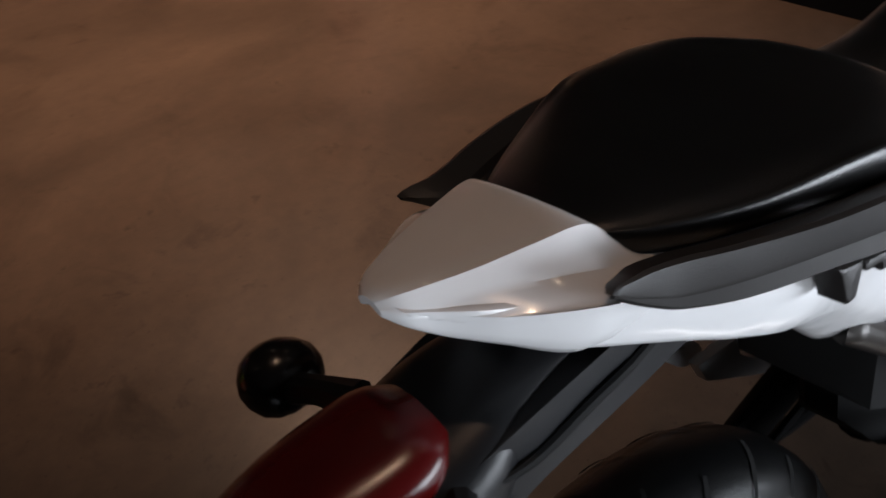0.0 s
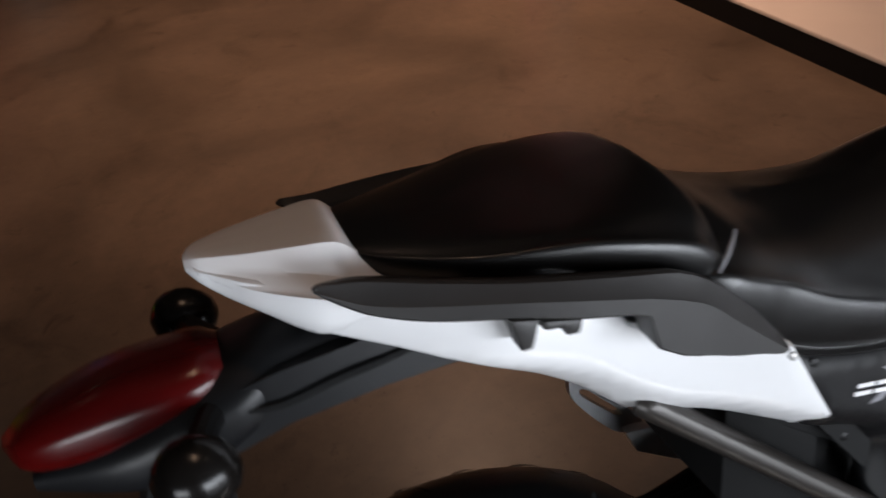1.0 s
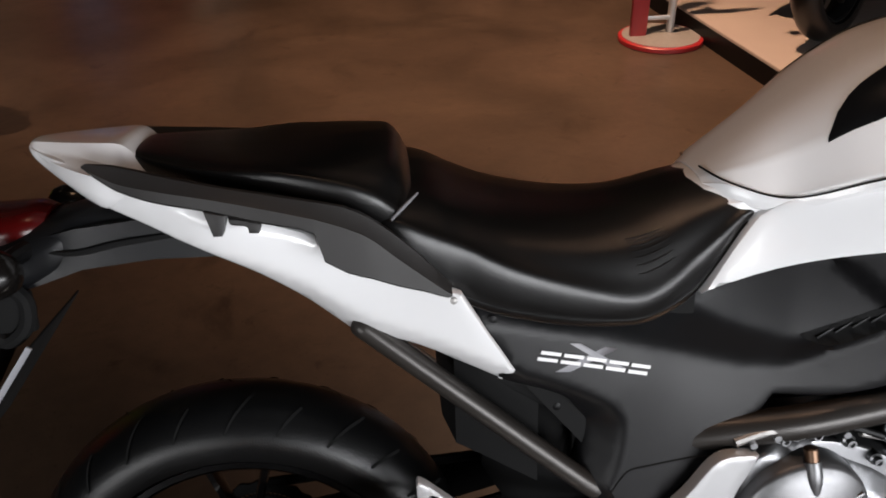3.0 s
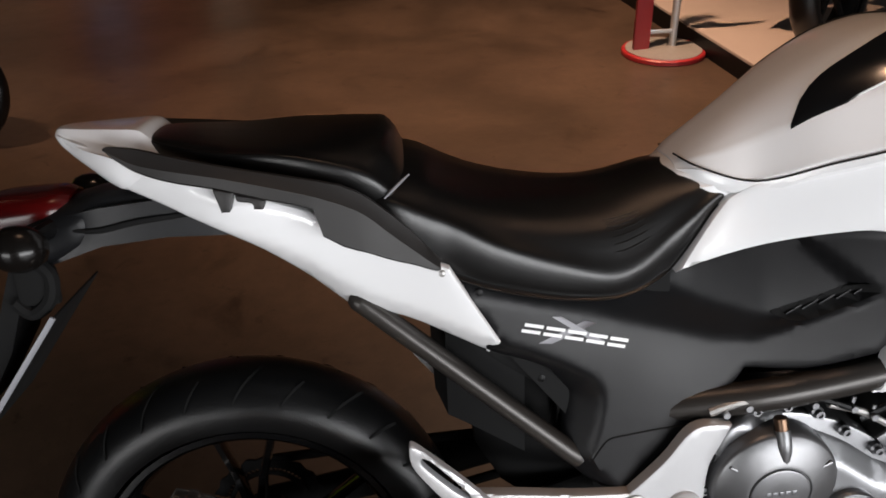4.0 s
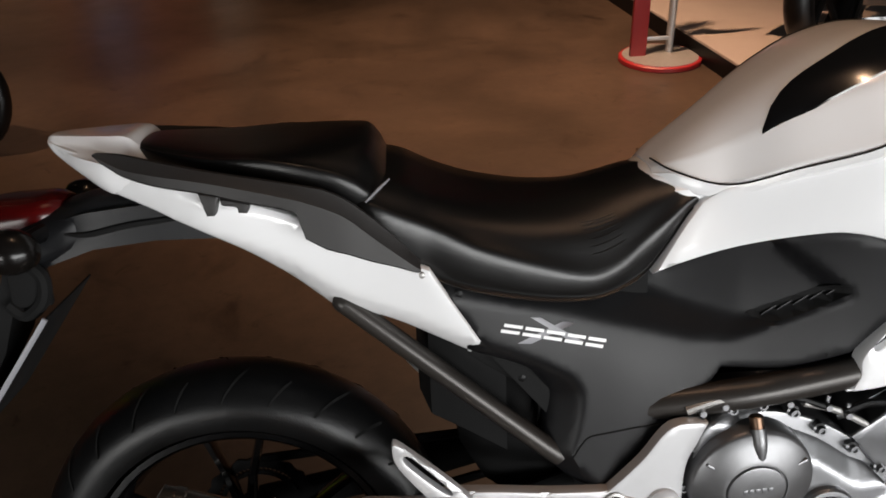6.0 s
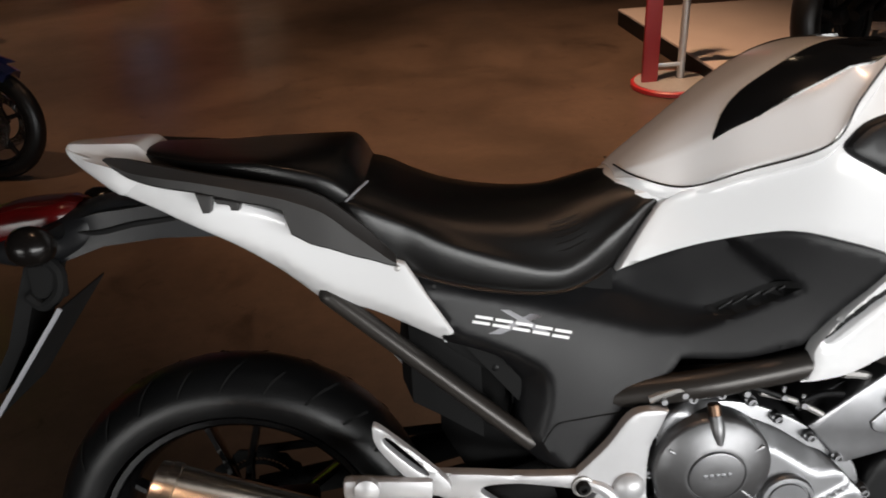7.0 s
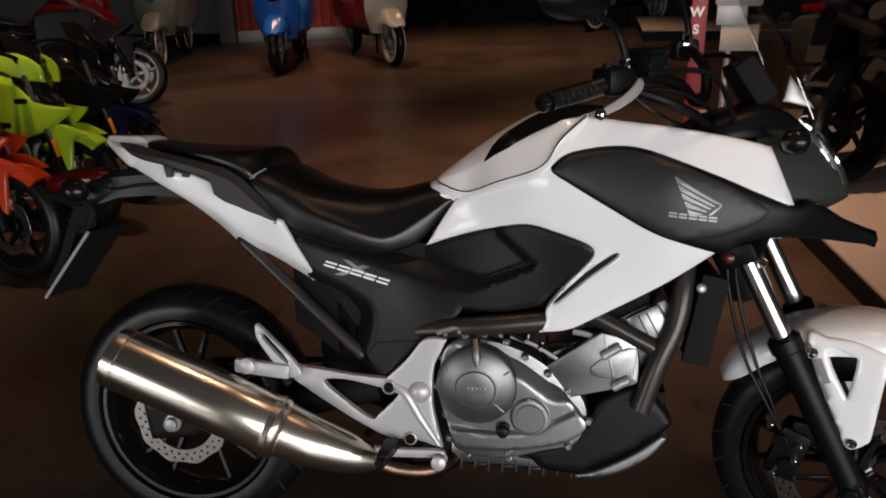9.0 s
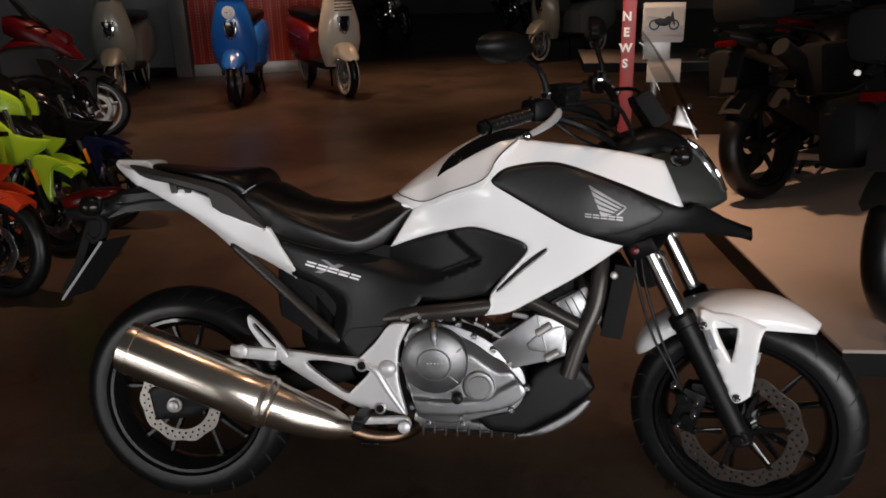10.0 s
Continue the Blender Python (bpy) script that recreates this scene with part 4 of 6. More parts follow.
# frame tubes
pair("frame_tube", pipe([(.56, -.105, .562), (.65, -.124, .579), (.74, -.138, .594), (.872, -.132, .611), (.95, -.120, .62)], .0225, 14), FRAMEPAINT, moto, "bronze-grey frame tube")
pair("subframe_tube", pipe([(.185, -.112, .757), (.215, -.115, .731), (.433, -.125, .539), (.47, -.125, .507)], .0145, 12), FRAMEPAINT, moto, "bronze-grey subframe tube")
pair("down_tube", pipe([(.94, -.13, .645), (1.007, -.135, .613), (1.121, -.138, .556)], .019, 12), FRAMEPAINT, moto)
pair("down_tube", pipe([(1.155, -.10, .76), (1.152, -.128, .70), (1.140, -.14, .62), (1.105, -.15, .53), (1.076, -.15, .435)], .022, 14), FRAMEPAINT, moto)
part("steering_head", rod((1.315, 0, .66), (1.15, 0, .985), .045, .045, 20), FRAMEPAINT, moto)
pair("head_tube", pipe([(1.155, -.10, .76), (1.20, -.06, .82), (1.22, -.02, .85)], .022, 12), FRAMEPAINT, moto)

# engine
part("crankcase", plate([(.66, .53), (.66, .53), (.655, .46), (.672, .33), (.70, .30), (.78, .292), (.88, .318), (.945, .340), (.968, .40), (.950, .455), (.895, .502), (.82, .545), (.74, .562)], -.136, .24, .006), SILVER, moto, "cast aluminium crankcase")
FACET = [(.60, .60), (.806, .489), (.828, .480), (.855, .461), (.883, .441), (.899, .437), (.931, .441), (1.0, .455)]


def right_cover_y(x, z):
    """Flat low down, proud along the lower edge, leaning in above a crease."""
    up = max(0.0, z - float(np.interp(x, *zip(*FACET))))
    low = min(1.0, max(0.0, (float(np.interp(x, (.68, .75, .87, .90, .97), (.369, .364, .375, .40, .44))) - z) / .010))
    return -.154 + .50 * up - .007 * low * low * (3 - 2 * low)


cover = part("right_cover", shell([(.648, .500), (.660, .545), (.703, .570), (.766, .560), (.766, .560), (.804, .532), (.854, .505), (.881, .486), (.909, .464), (.932, .440), (.932, .440), (.965, .398), (.956, .372), (.914, .346), (.849, .330), (.772, .320), (.695, .319), (.695, .319), (.680, .338), (.668, .365), (.650, .42)], right_cover_y, .030, .005, .0065), SILVER, moto, "cast aluminium engine cover")
clutch = part("clutch_cover", lathe([(.088, -.03), (.088, .0), (.0865, .005), (.083, .008), (.066, .0150), (.050, .0200), (.0455, .0215), (.0440, .0215), (.0430, .0190), (.0415, .0190), (.0405, .0225), (.038, .0235), (.012, .0235)], (.730, -.160, .466), (.738, -1.160, .366), 56), CLUTCHMETAL, moto, "round brushed clutch cover")
for a in (0.5, 2.6, 5.6):
    part("cover_rib", box(0, 0, 0, .030, .006, .005, .002, Matrix.Translation((.730 + .066 * math.cos(a), -.1745, .466 + .066 * math.sin(a))) @ Matrix.Rotation(-a, 4, "Y")), CLUTCHMETAL, clutch)
for i in range(5):
    part("cap_bar", box(.7135 + .0088 * i, -.1842, .4655 + .0004 * i, .0062, .0012, .0062, .0004), SILVER, clutch)
part("dip_boss", pipe([(.734, -.176, .505), (.731, -.176, .535), (.729, -.170, .556)], [.008, .0105, .0105], 12), CLUTCHMETAL, clutch, "cast boss below the filler")
part("timing_cap", lathe([(.042, -.01), (.042, .004), (.039, .008), (.034, .0085), (.0335, .006), (.030, .006), (.029, .0085), (.008, .0085)], (.846, -.156, .402), (.851, -1.15, .380), 36), SILVER, moto, "small round silver cap", 20)
part("oil_filter", lathe([(.015, 0), (.015, .012), (.012, .014), (.012, .022), (.008, .024)], (.790, -.160, .372), (.790, -1, .364), 20), BLACK, moto)
part("case_gasket", plate([(.636, .50), (.650, .556), (.700, .582), (.772, .572), (.815, .538), (.862, .512), (.918, .470), (.942, .444), (.975, .398), (.964, .366), (.918, .336), (.849, .320), (.772, .311), (.690, .309), (.668, .335), (.655, .365), (.638, .42)], -.112, .02, .003), BLACK, moto, "dark edge behind the cover")
for x, z in ((.640, .455), (.653, .520), (.661, .391), (.669, .337), (.703, .574), (.744, .578), (.790, .562), (.831, .531), (.881, .497), (.925, .461), (.970, .398), (.930, .338), (.800, .312)):
    bolt = part("case_bolt", lathe([(.0088, -.03), (.0088, -.002), (.0062, .0), (.0062, .007), (.0035, .007), (.003, .004)], (x, -.146, z), (x, -1, z), 12), SILVER, moto)
part("oil_cap", rod((.729, -.170, .556), (.727, -.166, .574), .0095), COPPER, moto, "brown fitting")
for j, (a, b, r) in enumerate((((.64, -.145, .575), (.72, -.150, .590), .006), ((.74, -.150, .592), (.83, -.150, .570), .005), ((.80, -.150, .578), (.90, -.140, .53), .005), ((.86, -.145, .555), (.93, -.135, .56), .006), ((.93, -.13, .59), (1.0, -.125, .565), .007))):
    part("hose", pipe([a, tuple((p + q) / 2 + (.006 if k == 2 else 0) for k, (p, q) in enumerate(zip(a, b))), b], r, 8), BLACK if j % 2 else GREYMETAL, moto)
for x, z in ((.66, .580), (.69, .588), (.78, .585), (.835, .575), (.865, .560)):
    part("fitting", join(rod((x, -.146, z - .006), (x, -.156, z - .006), .0052), rod((x, -.143, z - .01), (x + .004, -.143, z + .008), .0035)), SILVER, moto)

# slanted cylinders and head
CYL = Matrix.Translation((.92, 0, .455)) @ Matrix.Rotation(radians(-29), 4, "Y")
part("cylinder_block", box(.075, 0, .035, .17, .22, .105, .014, CYL), SILVER, moto, "slanted cast aluminium cylinder block")
blk = part("block_cover", plate([(.876, .516), (.876, .516), (.990, .596), (.990, .596), (1.046, .582), (1.066, .560), (1.070, .500), (1.055, .482), (.931, .448), (.931, .448)], -.146, .06, .005), SILVER, moto, "smooth cast cylinder cover")
part("block_step", plate([(.968, .517), (.968, .517), (.982, .499), (1.052, .500), (1.060, .520), (1.064, .552), (1.052, .566), (1.000, .545)], -.1495, .007, .003), SILVER, blk, "raised step of the casting")
part("block_rib", pipe([(.996, -.150, .590), (1.004, -.152, .556), (1.016, -.152, .512), (1.022, -.148, .478)], .0022, 8), SILVER, blk, "cast rib")
for a, b in (((.992, -.152, .544), (1.030, -.152, .570)), ((1.016, -.152, .478), (1.052, -.152, .500))):
    part("block_boss", rod(a, b, .010, .010, 14, .3), GREYMETAL, blk)
part("cylinder_head", box(.205, 0, .035, .085, .25, .125, .016, CYL), SILVER, moto, "cast aluminium cylinder head")
part("head_cover", box(.262, 0, .035, .035, .23, .11, .014, CYL), GREYMETAL, moto)
part("cam_cover", box(.222, -.122, .055, .075, .03, .075, .012, CYL), SILVER, moto)
for k in range(2):
    part("cover_seam", box(.212 + .018 * k, -.1375, .055, .003, .002, .060, .0005, CYL), BLACK, moto)
part("intake", join(box(.98, -.02, .64, .22, .18, .10, .02), rod((1.0, -.07, .60), (1.06, -.09, .66), .028)), MATTBLACK, moto)
# Two matt black blocks, added so the see-through gaps here look dark.
part("hanger_gap_filler", join(box(.58, 0, .43, .17, .17, .28, .02), box(.53, 0, .60, .18, .10, .20, .02)), MATTBLACK, moto)
part("frame_gap_filler", box(.77, 0, .630, .24, .19, .07, .02), MATTBLACK, moto)
part("inner_frame_cover", loft([[(x, -w, z1), (x, w, z1), (x, w, z0), (x, -w, z0)] for x, w, z0, z1 in ((.62, .040, .58, .86), (.80, .08, .60, .90), (1.0, .15, .66, .98), (1.2, .16, .80, .98), (1.30, .13, .86, .97))]), MATTBLACK, moto)
part("radiator", box(0, 0, 0, .035, .27, .19, .006, Matrix.Translation((1.195, 0, .630)) @ Matrix.Rotation(radians(10), 4, "Y")), MATTBLACK, moto, "black radiator behind the fork")
part("radiator_guard", box(0, 0, 0, .055, .012, .19, .005, Matrix.Translation((1.198, -.138, .630)) @ Matrix.Rotation(radians(10), 4, "Y")), MATTBLACK, moto)
part("radiator_bolt", lathe([(.01, 0), (.01, .01), (.005, .014)], (1.185, -.142, .70), (1.185, -1, .70), 10), GREYMETAL, moto)

# belly cowl
pair("belly_cowl", shell([(.825, .318), (.825, .318), (.907, .333), (.962, .388), (.992, .440), (1.04, .470), (1.085, .484), (1.085, .484), (1.12, .440), (1.140, .412), (1.140, .388), (1.068, .330), (.972, .276), (.962, .266), (.90, .268), (.864, .278)], -.132, .05, .012, .014), BLACK, moto, "matt black belly cowl", 75)
pair("belly_trim", shell([(.945, .264), (.945, .264), (.99, .276), (1.07, .322), (1.125, .368), (1.125, .368), (1.136, .356), (1.092, .305), (1.02, .266), (.945, .252), (.945, .252)], -.122, .05, .006, .010), CLUTCHMETAL, moto, "grey belly trim", 75)
part("belly_core", loft([[(x, -.105, z1), (x, .105, z1), (x, .105, z0), (x, -.105, z0)] for x, z0, z1 in ((.82, .285, .31), (.95, .275, .38), (1.05, .325, .45), (1.13, .385, .46))]), MATTBLACK, moto)
sump = part("sump", box(.80, 0, .285, .27, .20, .05, .012), SILVER, moto, "finned cast sump")
part("sump_core", box(.815, -.072, .263, .27, .02, .034, .004), MATTBLACK, sump)
for i in range(9):
    x = .690 + .031 * i
    part("sump_fin", join(box(x, -.085, .262, .005, .030, .040 - .008 * (i % 3 == 1), .001), box(x + .012, -.085, .272 - .014 * (i % 2), .026, .026, .005, .001)), FRAMEPAINT, sump)
    if i % 3 == 0:
        part("sump_bolt", lathe([(.007, 0), (.007, .006), (.004, .008)], (x + .015, -.100, .278), (x + .015, -1, .278), 10), SILVER, sump)

# footrest hanger
pair("hanger", shell([(.305, .488), (.305, .488), (.32, .452), (.32, .452), (.44, .380), (.535, .335), (.59, .335), (.657, .318), (.657, .318), (.640, .385), (.633, .43), (.636, .500), (.652, .539), (.664, .566), (.664, .566), (.614, .563), (.575, .515), (.53, .470), (.53, .470), (.45, .474), (.38, .482)], -.165, .016, .0025, .010,
      [[(.388, .452), (.43, .462), (.50, .452), (.548, .440), (.555, .430), (.515, .388), (.498, .375), (.46, .395)][::-1]]), SILVERPAINT, moto, "silver footrest hanger")
part("hanger_rib", pipe([(.54, -.164, .458), (.575, -.166, .440), (.61, -.166, .385), (.650, -.164, .326)], [.006, .010, .010, .006], 10), SILVERPAINT, moto)
for x, z, r in ((.538, .452, .011), (.586, .337, .010)):
    b = part("hanger_bolt", lathe([(r, 0), (r, .006), (r * .75, .010), (r * .45, .010), (r * .4, .004), (.001, .004)], (x, -.168, z), (x, -1, z), 14), MATTBLACK, moto)
    part("washer", lathe([(r * 1.5, 0), (r * 1.5, .003), (r * 1.2, .004), (r, .003)], (x, -.166, z), (x, -1, z), 18), GREYMETAL, b)
part("pivot_cap", lathe([(.024, 0), (.023, .006), (.017, .012), (.006, .015), (.002, .0152)], (.606, -.164, .445), (.606, -1, .445), 28), SILVERPAINT, moto)
part("pillion_footrest", join(box(0, 0, 0, .13, .022, .034, .010, Matrix.Translation((.255, -.188, .484)) @ Matrix.Rotation(radians(4), 4, "Y")), lathe([(.018, 0), (.018, .012), (.008, .016)], (.225, -.196, .492), (.225, -1, .492), 14)), SILVERPAINT, moto, "silver folding pillion footrest")
pair("heel_guard", shell([(.238, .578), (.238, .578), (.252, .576), (.34, .488), (.332, .465), (.298, .478), (.245, .545)], -.188, .012, .0025, .012, [[(.255, .552), (.300, .506), (.312, .505), (.262, .560)][::-1]]), SILVERPAINT, moto, "pierced silver heel guard")
part("footrest", join(rod((.555, -.175, .328), (.545, -.285, .325), .013, .012), box(.55, -.235, .338, .028, .09, .012, .004)), BLACK, moto, "rubber-topped footrest")
part("brake_pedal", join(shell([(.488, .318), (.488, .318), (.56, .318), (.645, .322), (.665, .315), (.66, .300), (.64, .302), (.52, .296), (.492, .300)], -.186, .008, .004, .012), lathe([(.016, 0), (.016, .03), (.008, .034)], (.655, -.175, .30), (.655, -1, .30), 14)), SILVERPAINT, moto, "silver rear brake pedal")
part("brake_cylinder", join(rod((.50, -.150, .345), (.555, -.150, .405), .014), rod((.48, -.15, .33), (.50, -.15, .345), .008)), BLACK, moto)
part("side_stand", join(pipe([(.58, .12, .27), (.52, .20, .15), (.47, .275, .072)], [.014, .013, .011], 10), box(.465, .285, .066, .06, .04, .008, .003, Matrix.Identity(4))), BLACK, moto, "side stand")

# ---- front end, turned a little to the right ----
STEER = Matrix.Translation((1.65, 0, 0)) @ Matrix.Rotation(radians(-22), 4, Vector((-math.sin(radians(27)), 0, math.cos(radians(27))))) @ Matrix.Translation((-1.65, 0, 0))


def turned(bm):
    bm.transform(STEER)
    return bm


def leg(z, y, off=0.0):
    return Vector((1.554 - .5095 * (z - .30) + off, y, z))


FW = (1.552, 0.0, 0.30)
front_wheel = part("front_wheel", turned(rim_bm(FW, 0.222, 0.095)), RIM, moto, "black cast rim")
part("tyre", turned(tyre_bm(FW, 0.302, 0.122, 0.218)), RUBBER, front_wheel, "black rubber tyre")
tagged(part("tread_groove", turned(groove_bm(FW, 0.302, 0.122, 24, -0.5)), GROOVE, front_wheel), kind="stuff")
part("hub", turned(lathe([(0.03, -0.06), (0.042, -0.05), (0.042, 0.05), (0.03, 0.06)], FW, (FW[0], 1, FW[2]), 24)), RIM, front_wheel)
for i in range(5):
    for s in (-1, 1):
        a = 2 * math.pi * i / 5 + 0.6
        part("spoke", turned(spoke_bm(FW, 0.038, 0.206, a + s * 0.09, 0, 0.017, 0.012, 0.013, s * 0.14)), RIM, front_wheel)
part("brake_disc", turned(disc_bm(FW[0], FW[2], -0.078, 0.117, 0.160, 10, 3, hole=0.0042)), DARKDISC, front_wheel, "drilled steel wave disc", 12)
for i in range(6):
    a = 2 * math.pi * i / 6 + 0.2
    part("disc_carrier", turned(join(spoke_bm((FW[0], -0.076, FW[2]), 0.045, 0.118, a, 0, 0.02, 0.012, 0.004), rod((FW[0] + .118 * math.cos(a), -.070, FW[2] + .118 * math.sin(a)), (FW[0] + .118 * math.cos(a), -.086, FW[2] + .118 * math.sin(a)), .008))), RIM, front_wheel)
for s in (-1, 1):
    fl = part("fork_leg", turned(rod(leg(.60, s * .1), leg(.275, s * .1), .030, .027, 20, 0.3)), BLACK, moto, "black fork slider")
    part("fork_tube", turned(rod(leg(.99, s * .1), leg(.60, s * .1), .0215, .0215, 20)), FORKCHROME, fl, "chromed fork tube")
    part("dust_seal", turned(lathe([(.030, 0), (.034, .004), (.034, .028), (.026, .036)], leg(.588, s * .1), leg(.99, s * .1), 20)), BLACK, fl)
    part("fork_foot", turned(join(rod(leg(.30, s * .075), leg(.30, s * .125), .026, .024), rod(leg(.30, s * .12), leg(.30, s * .136), .014))), BLACK, fl)
part("lower_yoke", turned(box(0, 0, 0, .075, .27, .045, .012, Matrix.Translation((1.300, 0, .79)) @ Matrix.Rotation(radians(-27), 4, "Y"))), BLACK, moto)
for s in (-1, 1):
    part("yoke_bolt", turned(rod((1.335, s * .1, .775), (1.35, s * .1, .768), .009)), CHROME, moto)
part("top_yoke", turned(box(0, 0, 0, .085, .27, .03, .010, Matrix.Translation((1.195, 0, 1.0)) @ Matrix.Rotation(radians(-27), 4, "Y"))), BLACK, moto)

# front mudguard
rings = []
for i in range(33):
    a = radians(60 + (151 - 60) * i / 32)
    e = min(i / 11, (32 - i) / 6)
    k = 1 - max(0, 1 - e) ** 2
    w, r = .030 + .058 * k, .328 + .018 * k
    drop = .010 + .044 * k * (1.0 if i < 22 else .7)
    prof = [(-w, r - drop), (-w * .985, r - drop * .55), (-w * .90, r - drop * .22), (-w * .70, r - drop * .02), (-w * .38, r + .008), (0, r + .011), (w * .38, r + .008), (w * .70, r - drop * .02), (w * .90, r - drop * .22), (w * .985, r - drop * .55), (w, r - drop), (w - .004, r - drop), (w * .66, r - .002), (0, r + .004), (-w * .66, r - .002), (-w + .004, r - drop)]
    rings.append([(FW[0] + rr * math.cos(a), y, FW[2] + rr * math.sin(a)) for y, rr in prof])
fender = part("front_mudguard", turned(loft(rings)), WHITE, moto, "white front mudguard", 80)
for s in (-1, 1):
    bm = shell([(1.440, .612), (1.476, .624), (1.54, .622), (1.600, .600), (1.600, .600), (1.588, .560), (1.578, .436), (1.570, .412), (1.544, .393), (1.528, .402), (1.520, .418)], lambda x, z: -.112 + .30 * max(0, z - .56), .012, .006, .012,
               [[(1.479, .600), (1.526, .597), (1.534, .582), (1.527, .520), (1.520, .512)][::-1]])
    part("mudguard_bracket", turned(bm if s < 0 else flip(bm)), WHITE, fender, "white bracket", 75)
    for x, z in ((1.453, .600), (1.543, .412)):
        part("bracket_bolt", turned(lathe([(.011, 0), (.011, .005), (.007, .009), (.002, .008)], (x, s * .112, z), (x, s * 1.0, z), 14)), CHROME, fender)
part("bracket_label", turned(box(1.470, -.1130, .560, .014, .0015, .055, .0005, Matrix.Translation((1.470, 0, .572)) @ Matrix.Rotation(radians(-24), 4, "Y") @ Matrix.Translation((-1.470, 0, -.572)))), GREYSTICKER, fender)
# caliper, hoses
part("front_caliper", turned(join(box(0, 0, 0, .065, .07, .125, .016, Matrix.Translation((1.425, -.088, .355)) @ Matrix.Rotation(radians(18), 4, "Y")), box(0, 0, 0, .05, .03, .05, .01, Matrix.Translation((1.455, -.10, .41))), rod((1.41, -.12, .39), (1.41, -.132, .39), .016), rod((1.425, -.12, .335), (1.425, -.132, .335), .016))), BLACK, moto, "black front brake caliper")
for x, z in ((1.388, .425), (1.447, .385), (1.440, .350), (1.40, .31)):
    part("caliper_bolt", turned(rod((x, -.118, z), (x, -.136, z), .007)), CHROME, moto)
for k in range(2):
    part("brake_hose", turned(pipe([(1.27 - .01 * k, -.06 - .02 * k, .86), (1.30 - .015 * k, -.10 - .012 * k, .70), (1.345 - .02 * k, -.112, .56), (1.385 - .012 * k, -.115, .47), (1.41, -.11, .40)], .004, 8)), BLACK, moto)

# bars and controls
BARS = [(.996, -.402, 1.133), (1.045, -.325, 1.143), (1.10, -.225, 1.157), (1.16, -.12, 1.130), (1.18, -.05, 1.085), (1.18, 0, 1.083)]
part("handlebar", turned(pipe(BARS + [(x, -y, z) for x, y, z in BARS[-2::-1]], .0115, 12)), BLACK, moto, "black tubular handlebar")
for s in (-1, 1):
    g = part("grip", turned(pipe([(1.002, s * .394, 1.134), (1.008, s * .384, 1.136), (1.045, s * .325, 1.143), (1.068, s * .286, 1.149)], [.0185, .0170, .0165, .0180], 18)), SEAT, moto, "black rubber grip")
    for k in range(7):
        gx = (k + .6) / 8
        part("grip_ring", turned(lathe([(.0164, -.0022), (.0176, -.0012), (.0176, .0012), (.0164, .0022)], (1.008 + .055 * gx, s * (.384 - .088 * gx), 1.136 + .011 * gx), (1.063, s * .296, 1.147 + .001), 18)), SEAT, g)
    part("bar_end", turned(lathe([(.012, -.004), (.0165, .0), (.0165, .010), (.012, .015), (.006, .015), (.005, .010)], (.998, s * .400, 1.133), (.93, s * .508, 1.118), 18)), GLOSSBLACK, g)
    part("control_box", turned(join(box(0, 0, 0, .060, .062, .052, .014, Matrix.Translation((1.078, s * .266, 1.154)) @ Matrix.Rotation(radians(s * 32), 4, "Z")), rod((1.066, s * .276, 1.174), (1.068, s * .272, 1.185), .008))), BLACK, moto)
    lv = part("lever", turned(pipe([(1.112, s * .212, 1.146), (1.118, s * .240, 1.141), (1.117, s * .285, 1.131), (1.109, s * .340, 1.122), (1.099, s * .386, 1.116)], [.0080, .0090, .0075, .0060, .0045], 12, 6, 1.5)), SILVERPAINT, moto, "bare metal lever")
    part("lever_perch", turned(pipe([(1.086, s * .232, 1.152), (1.104, s * .222, 1.150), (1.118, s * .232, 1.144)], [.016, .014, .011], 12)), BLACK, lv)
    part("lever_ball", turned(lathe([(.002, -.011), (.008, -.008), (.011, 0), (.008, .008), (.002, .011)], (1.098, s * .394, 1.115), (1.098, s * 1, 1.115), 14)), CHROME, lv)
    mr = part("mirror_stem", turned(pipe([(1.090, s * .245, 1.158), (1.092, s * .243, 1.20), (1.078, s * .252, 1.245), (1.060, s * .29, 1.272), (1.05, s * .315, 1.285)], [.0085, .0075, .007, .007, .007], 10)), BLACK, moto, "black mirror stem")
    part("mirror_nut", turned(lathe([(.012, 0), (.012, .03), (.009, .034)], (1.090, s * .245, 1.162), (1.091, s * .245, 1.3), 6)), CHROME, mr)
    part("mirror", turned(loft([[(1.035 + d + .22 * (q - .5) * r * math.cos(t) * .6, s * (.355 + r * .078 * math.cos(t)), 1.305 + r * .036 * math.sin(t) + .008 * math.cos(t)) for t in [2 * math.pi * k / 24 for k in range(24)]] for d, r, q in ((-.014, .90, .3), (-.010, 1, .3), (.010, .97, .3), (.026, .75, .3), (.036, .35, .3))])), BLACK, moto, "black rear-view mirror")
part("brake_reservoir", turned(join(box(0, 0, 0, .06, .05, .035, .008, Matrix.Translation((1.125, -.205, 1.182)) @ Matrix.Rotation(radians(-25), 4, "Z")), box(0, 0, 0, .064, .054, .010, .004, Matrix.Translation((1.125, -.205, 1.203)) @ Matrix.Rotation(radians(-25), 4, "Z")))), GLOSSBLACK, moto)
